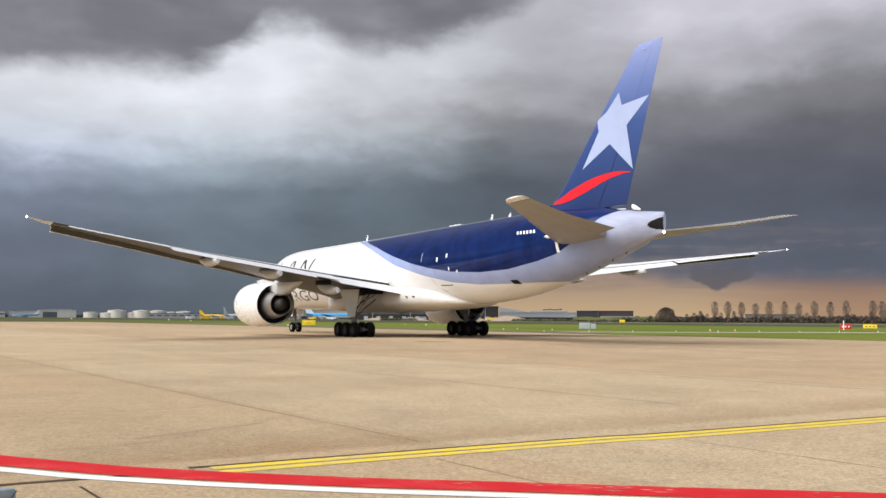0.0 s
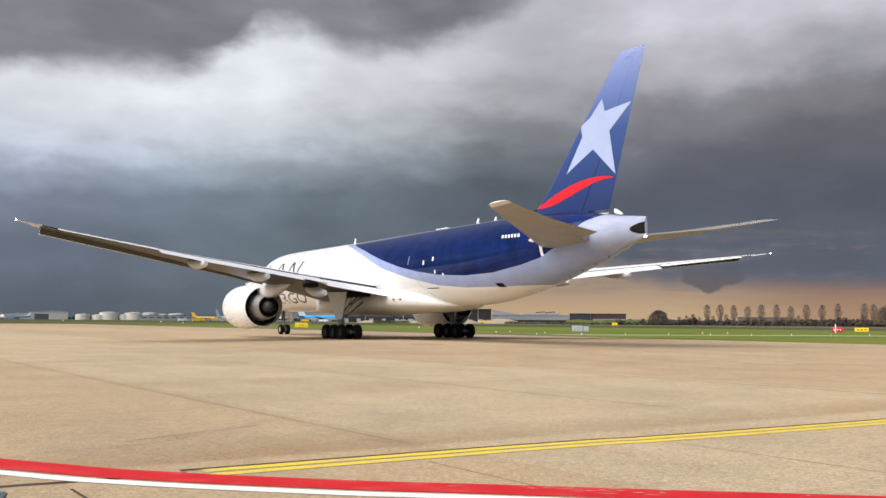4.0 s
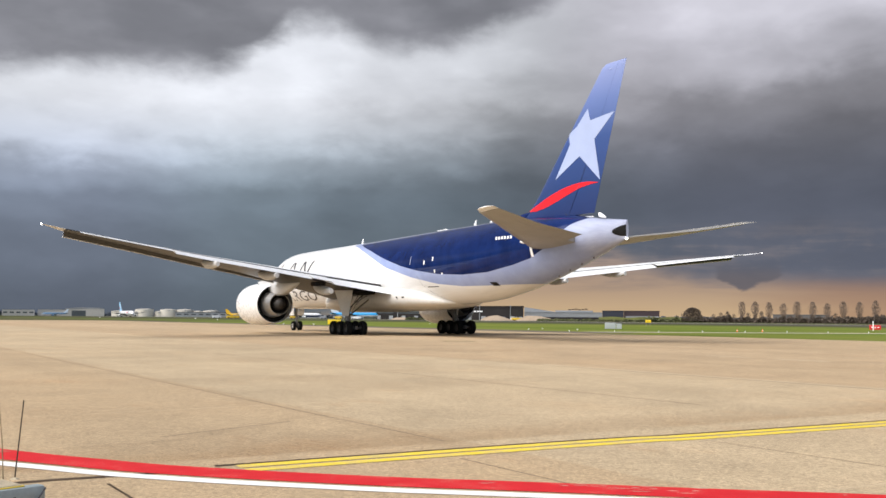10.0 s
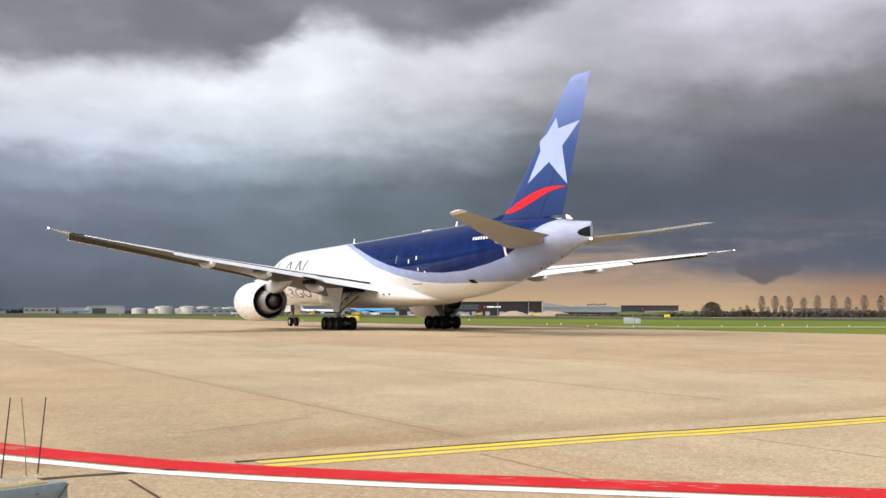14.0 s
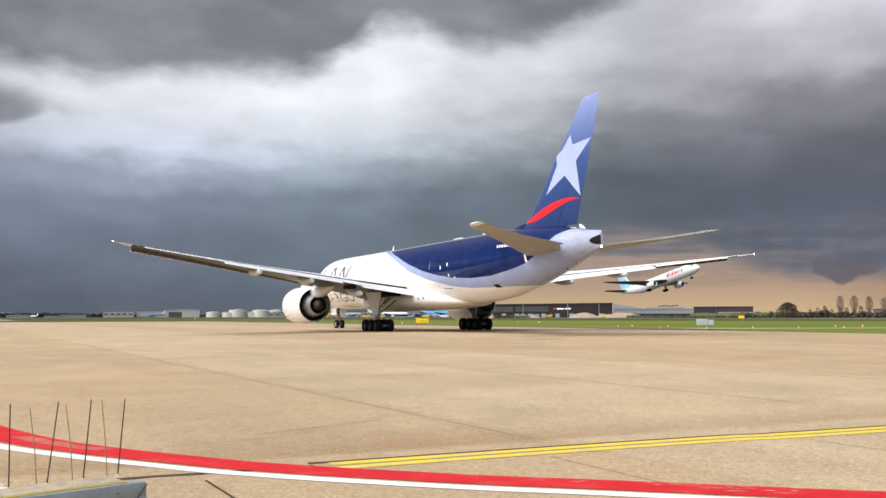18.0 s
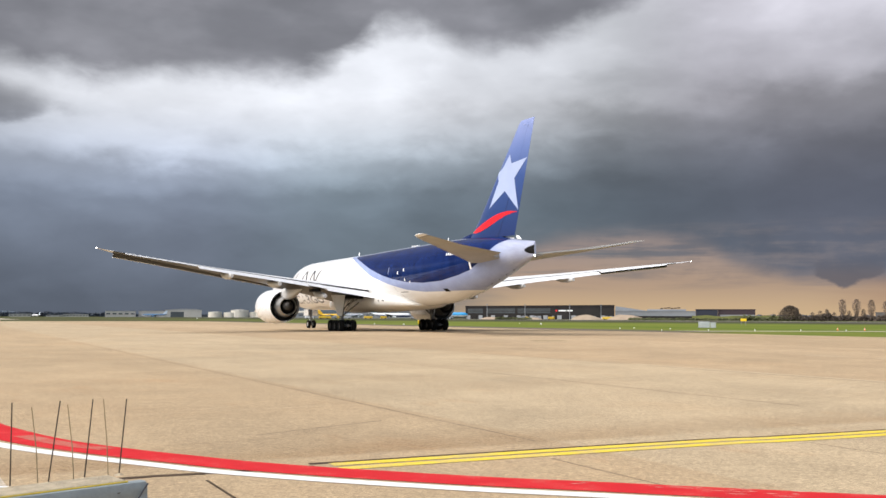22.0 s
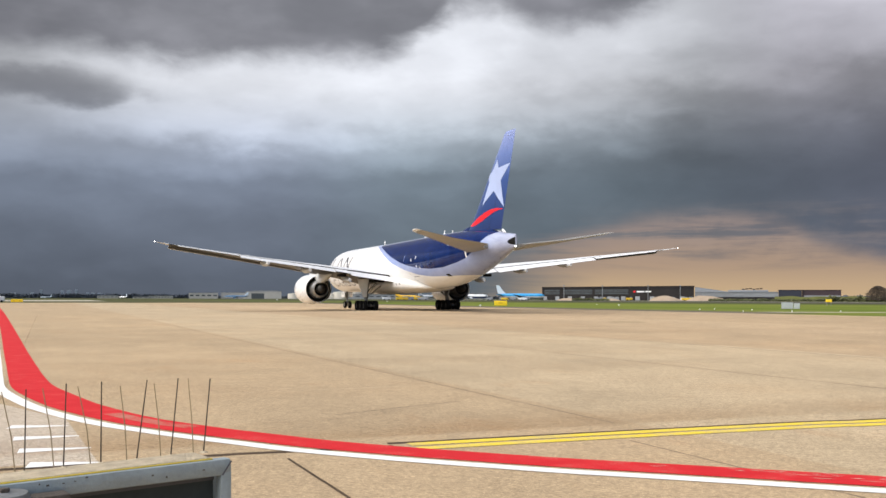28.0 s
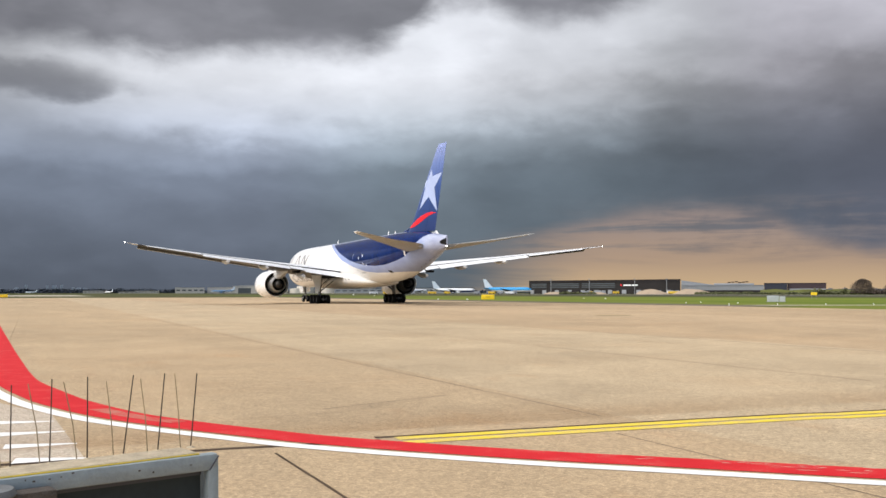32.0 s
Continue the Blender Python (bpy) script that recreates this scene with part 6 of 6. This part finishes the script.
# ---- other airplanes ----
def airliner(name, label, ln, h_tail, r, span, body, tail, belly=None, gear=True, wing_mat=None):
    """A smaller airliner, nose towards +x, the main wheels at the origin."""
    a = thing(name, label, "airplane")
    wm = wing_mat or SHADED_GREY
    zc = r + 0.40 * r + 0.55
    secs = [(0.0, 0.04, -0.22), (0.012, 0.36, -0.16), (0.035, 0.62, -0.08), (0.07, 0.86, -0.02), (0.11, 0.98, 0), (0.16, 1, 0), (0.62, 1, 0), (0.72, 0.93, 0.07), (0.82, 0.70, 0.26), (0.91, 0.42, 0.44), (0.975, 0.18, 0.56), (1.0, 0.06, 0.60)]
    x_of = lambda s: (0.52 - s) * ln
    bm = loft(bmesh.new(), [[(x_of(s), r * w * math.cos(q), zc + dz * r + r * w * math.sin(q)) for q in [2 * math.pi * k / 36 for k in range(36)]] for s, w, dz in secs])
    if belly:
        for f in bm.faces:
            if f.calc_center_median().z < zc - 0.1 * r:
                f.material_index = 1
    fus = part("fuselage", bm, [body, belly or body], a)
    hf = h_tail - zc - r * 0.8
    part("fin", panel([(zc + r * 0.75, x_of(0.80), 0, x_of(0.965), 0, 0.10), (zc + r * 0.8 + hf, x_of(0.945), 0, x_of(1.005), 0, 0.09)], camber=0, upright=True, n=10), tail, a, "painted tail fin")
    for s in (1, -1):
        w = part("wing", panel([(r * 0.7 * s, x_of(0.335), zc - r * 0.55, x_of(0.545), zc - r * 0.60, 0.13), (span * 0.17 * s, x_of(0.425), zc - r * 0.30, x_of(0.555), zc - r * 0.34, 0.12),
                                (span / 2 * s, x_of(0.615), zc + r * 0.55, x_of(0.65), zc + r * 0.55, 0.09)], 0, 1, 0.02, n=10), wm, a, "swept wing")
        part("tailplane", panel([(r * 0.3 * s, x_of(0.86), zc + r * 0.45, x_of(0.955), zc + r * 0.45, 0.1), (span * 0.195 * s, x_of(0.955), zc + r * 0.85, x_of(0.995), zc + r * 0.85, 0.09)], n=8), wm, a, "tailplane")
        ey, er = span * 0.166 * s, r * 0.52
        e = part("engine_cowl", revolve([(0.0, er * 0.72), (0.18 * ln / 10, er * 0.95), (0.5 * ln / 10, er), (0.82 * ln / 10, er * 0.92), (0.88 * ln / 10, er * 0.80), (0.84 * ln / 10, er * 0.72), (0.4 * ln / 10, er * 0.7), (0.02, er * 0.68)], 28, "x",
                                        (x_of(0.455), ey, zc - r * 0.98), closed=True), body, a, "engine cowl")
        part("fan_disc", revolve([(0.86 * ln / 10, 0.02), (0.80 * ln / 10, er * 0.25), (0.79 * ln / 10, er * 0.735), (0.3 * ln / 10, er * 0.70)], 24, "x", (x_of(0.455), ey, zc - r * 0.98)), DARK, e)
        part("exhaust_plug", revolve([(0.3 * ln / 10, er * 0.66), (-0.02 * ln / 10, er * 0.45), (-0.12 * ln / 10, er * 0.1)], 20, "x", (x_of(0.455), ey, zc - r * 0.98)), HOT_METAL, e)
        part("pylon", box((ln * 0.06, r * 0.12, r * 0.34), (x_of(0.45), ey, zc - r * 0.46), r * 0.03), body, a)
        if gear:
            gy = span * 0.098 * s
            g = part("main_gear", rod((0, gy, 0.5), (0.1, gy, zc - r * 0.5), r * 0.08, r * 0.09, 8), STEEL, a, "landing gear leg")
            for dx in (-0.27 * r, 0.27 * r):
                for dy in (-0.2 * r, 0.2 * r):
                    part("wheel", revolve([(-0.09 * r, 0.05), (-0.08 * r, 0.22 * r), (0.08 * r, 0.22 * r), (0.09 * r, 0.05)], 16, "y", (dx, gy + dy, 0.22 * r)), RUBBER, g)
            part("gear_door", box((r * 0.5, 0.05, r * 0.7), (0, gy + 0.15 * s * r, zc - r * 1.0), 0.01), body, a)
    if gear:
        nx = x_of(0.105)
        g = part("nose_gear", rod((nx, 0, 0.4), (nx, 0, zc - r * 0.8), r * 0.06, r * 0.07, 8), STEEL, a, "nose gear leg")
        for dy in (-0.12 * r, 0.12 * r):
            part("wheel", revolve([(-0.07 * r, 0.04), (-0.06 * r, 0.18 * r), (0.06 * r, 0.18 * r), (0.07 * r, 0.04)], 14, "y", (nx, dy, 0.18 * r)), RUBBER, g)
    for s in (1, -1):
        part("flight_deck_window", decal([(x_of(0.030), 0.30), (x_of(0.052), 0.30), (x_of(0.052), 0.52), (x_of(0.040), 0.52)], lambda u, v: Vector((u, s * r * 0.74, zc + v * r)), 0.5), DARK, fus, smooth=False)
    return a, fus, (zc, r, x_of)


def make_leisure_jet():
    """The white airliner that takes off."""
    sky_blue = surf("sky_blue_paint", (0.30, 0.56, 0.80), 0.35, var=0.05, scale=0.4, coat=0.3)
    a, fus, (zc, r, x_of) = airliner("airliner", "white twin-engined airliner with a sky-blue tail, taking off", 54.9, 15.85, 2.52, 47.6, WHITE_PAINT, sky_blue)
    red, slate = surf("red_title_paint", (0.55, 0.03, 0.06), 0.4, var=0.05), surf("slate_title_paint", (0.16, 0.20, 0.27), 0.4, var=0.05)
    place = lambda u, v: Vector((u, -(math.sqrt(max(0.0, 1 - v * v)) * r + 0.06), zc + v * r))
    x = x_of(0.335)
    for wd, hgt, m in ((1.5, 0.80, red), (0.8, 0.56, red), (1.2, 0.80, red), (1.1, 0.56, red), (0.8, 0.82, slate), (0.6, 0.82, slate), (1.1, 0.56, slate)):
        part("title_bar", decal([(x, -0.10), (x + wd, -0.10), (x + wd + 0.4 * hgt, -0.10 + hgt), (x + 0.4 * hgt, -0.10 + hgt)], place, 0.4), m, fus, "slanted title bar", smooth=False)
        x += wd + 0.55
    pts = []
    for k in range(9):
        q = math.pi * (1.05 + 0.9 * k / 8)
        pts.append((x_of(0.925) + 1.9 * math.cos(q), 10.6 + 1.6 * math.sin(q)))
    for k in range(9):
        q = math.pi * (1.95 - 0.9 * k / 8)
        pts.append((x_of(0.925) + 1.3 * math.cos(q), 10.9 + 1.2 * math.sin(q)))
    part("emblem", decal(pts, lambda u, v: Vector((u, -0.42, v)), 0.5), red, fus, "curved emblem on the tail", smooth=False)
    for k in range(34):
        x = x_of(0.14) - k * 1.02
        part("cabin_window", decal([(x, 0.20), (x - 0.22, 0.22), (x - 0.22, 0.33), (x, 0.33)], place, 0.5), surf("cabin_pane", (0.30, 0.32, 0.35), 0.2), fus, smooth=False)
    return a


def make_parked_planes():
    yellow = surf("yellow_airplane_paint", (0.80, 0.46, 0.015), 0.4, var=0.06, scale=0.3)
    blue = surf("bright_blue_paint", (0.03, 0.32, 0.66), 0.35, var=0.06, scale=0.3)
    pale = surf("pale_blue_tail", (0.60, 0.68, 0.74), 0.4, var=0.06, scale=0.3)
    deep = surf("deep_blue_belly", (0.02, 0.035, 0.14), 0.4, var=0.06, scale=0.3)

    def put(args, az, dist, turn):
        a = airliner(*args)[0]
        p = bearing(az, dist)
        a.matrix_world = pose(p.x, p.y, 0, 0, 0, turn)
    put(("cargo_plane", "parked yellow cargo plane on the apron", 42.0, 11.0, 1.95, 36.0, yellow, yellow, None), 13.0, 1330, 10)
    put(("parked_airliner", "parked bright blue airliner with a pale tail", 44.0, 13.2, 2.25, 36.0, blue, pale, WHITE_PAINT), 6.62, 890, 4)
    put(("parked_airliner", "parked white airliner with a deep blue belly", 47.0, 13.5, 2.2, 38.0, WHITE_PAINT, pale, deep), 9.75, 1080, 12)
    put(("parked_airliner", "parked white airliner seen from behind", 40.0, 13.5, 2.0, 34.0, WHITE_PAINT, WHITE_PAINT), 11.9, 1180, 60)
    # this blue is paled and greyed to put distance haze into it
    put(("parked_airliner", "bright blue airliner before the hangar", 40.0, 11.0, 2.0, 34.0, surf("hazy_blue_paint", (0.10, 0.21, 0.34), 0.5, var=0.06, scale=0.3), pale, WHITE_PAINT), 22.85, 1690, 208)
    put(("parked_airliner", "far-off parked white airliner", 22.0, 7.0, 1.25, 20.0, WHITE_PAINT, pale), 29.0, 1600, 150)
    put(("parked_airliner", "far-off parked pale airliner", 20.0, 6.5, 1.0, 18.0, pale, pale), 32.95, 1900, 215)


slab_zones = make_ground()
make_markings()
make_far_strips()
make_floodlight()
make_signs()
make_buildings()
make_plants()
make_parked_planes()
leisure = make_leisure_jet()


# ---- slabs of the near apron ----
def make_slabs(near, wide):
    field = new("apron_slabs")
    tagged(field, "pale concrete apron of large slabs with worn joints", "apron", "", "structure")
    turn = Matrix.Rotation(math.atan2(N_DIR.y, N_DIR.x), 4, "Z")

    def lay(name, w, l, n0, n1, u0, u1, gap=0.005, c=0.001):
        bm = bmesh.new()
        hw, hl = w / 2 - gap / 2, l / 2 - gap / 2
        ring = ((-1, -1), (1, -1), (1, 1), (-1, 1))
        top = [bm.verts.new((x * (hw - c), y * (hl - c), 0.0)) for x, y in ring]
        rim = [bm.verts.new((x * hw, y * hl, -0.0012)) for x, y in ring]
        bot = [bm.verts.new((x * hw, y * hl, -0.012)) for x, y in ring]
        bm.faces.new(top)
        for i in range(4):
            j = (i + 1) % 4
            bm.faces.new((top[i], rim[i], rim[j], top[j]))
            bm.faces.new((rim[i], bot[i], bot[j], rim[j]))
        me = mesh_from(bm, name, CONCRETE, False)
        for i in range(round((n1 - n0) / w)):
            for j in range(round((u1 - u0) / l)):
                ob = new("slab", me)
                ob.parent = field
                ob.matrix_basis = Matrix.Translation(lane(n0 + (i + 0.5) * w, u0 + (j + 0.5) * l, 0.024)) @ turn
    lay("narrow_slab", 3.75, 4.65, *near)
    lay("wide_slab", 7.15, 7.15, *wide)


make_slabs(*slab_zones)


# ---- what moves ----
def motions():
    walk(jet, [(t, pose(x, y, 0.024, -0.6, 0, h + 90)) for t, x, y, h in JET_ROWS])
    # the wheels roll as far as the jet travels
    way = [0.0]
    for (t0, x0, y0, _), (t1, x1, y1, _) in zip(JET_ROWS, JET_ROWS[1:]):
        way.append(way[-1] + math.hypot(x1 - x0, y1 - y0))
    ts = np.arange(0.0, 32.01, 0.25)
    dist = np.interp(ts, [r[0] for r in JET_ROWS], way)
    for ob, r, at in WHEELS:
        walk(ob, [(float(t), Matrix.Translation(at) @ Matrix.Rotation(float(d / r), 4, "Y")) for t, d in zip(ts, dist)])
    # the airliner: roll, rotation and climb along the runway
    rows = [(0, -1158, 0, 0), (3, -958, 0, 0), (6, -743.5, 0, 0), (9, -509.1, 0, 0), (12, -242.3, 0, 0), (14, -62, 0, 1), (15, 29, 0.3, 4.5), (16, 120.5, 3.0, 9.5), (17.3, 239.1, 8.9, 11.6),
            (18, 300.7, 12.2, 12.4), (18.6, 354.5, 16.2, 12.9), (19.2, 407.7, 21.1, 12.9), (20, 478.5, 27.8, 13), (24, 833, 63, 13), (28, 1187, 100, 13), (32, 1541, 138, 13)]
    walk(leisure, [(t, pose(10.2 + 0.5664 * (s - 239.1), 499.1 - 0.8241 * (s - 239.1), 0.02 + z, 0, -p, -55.5)) for t, s, z, p in rows])


motions()
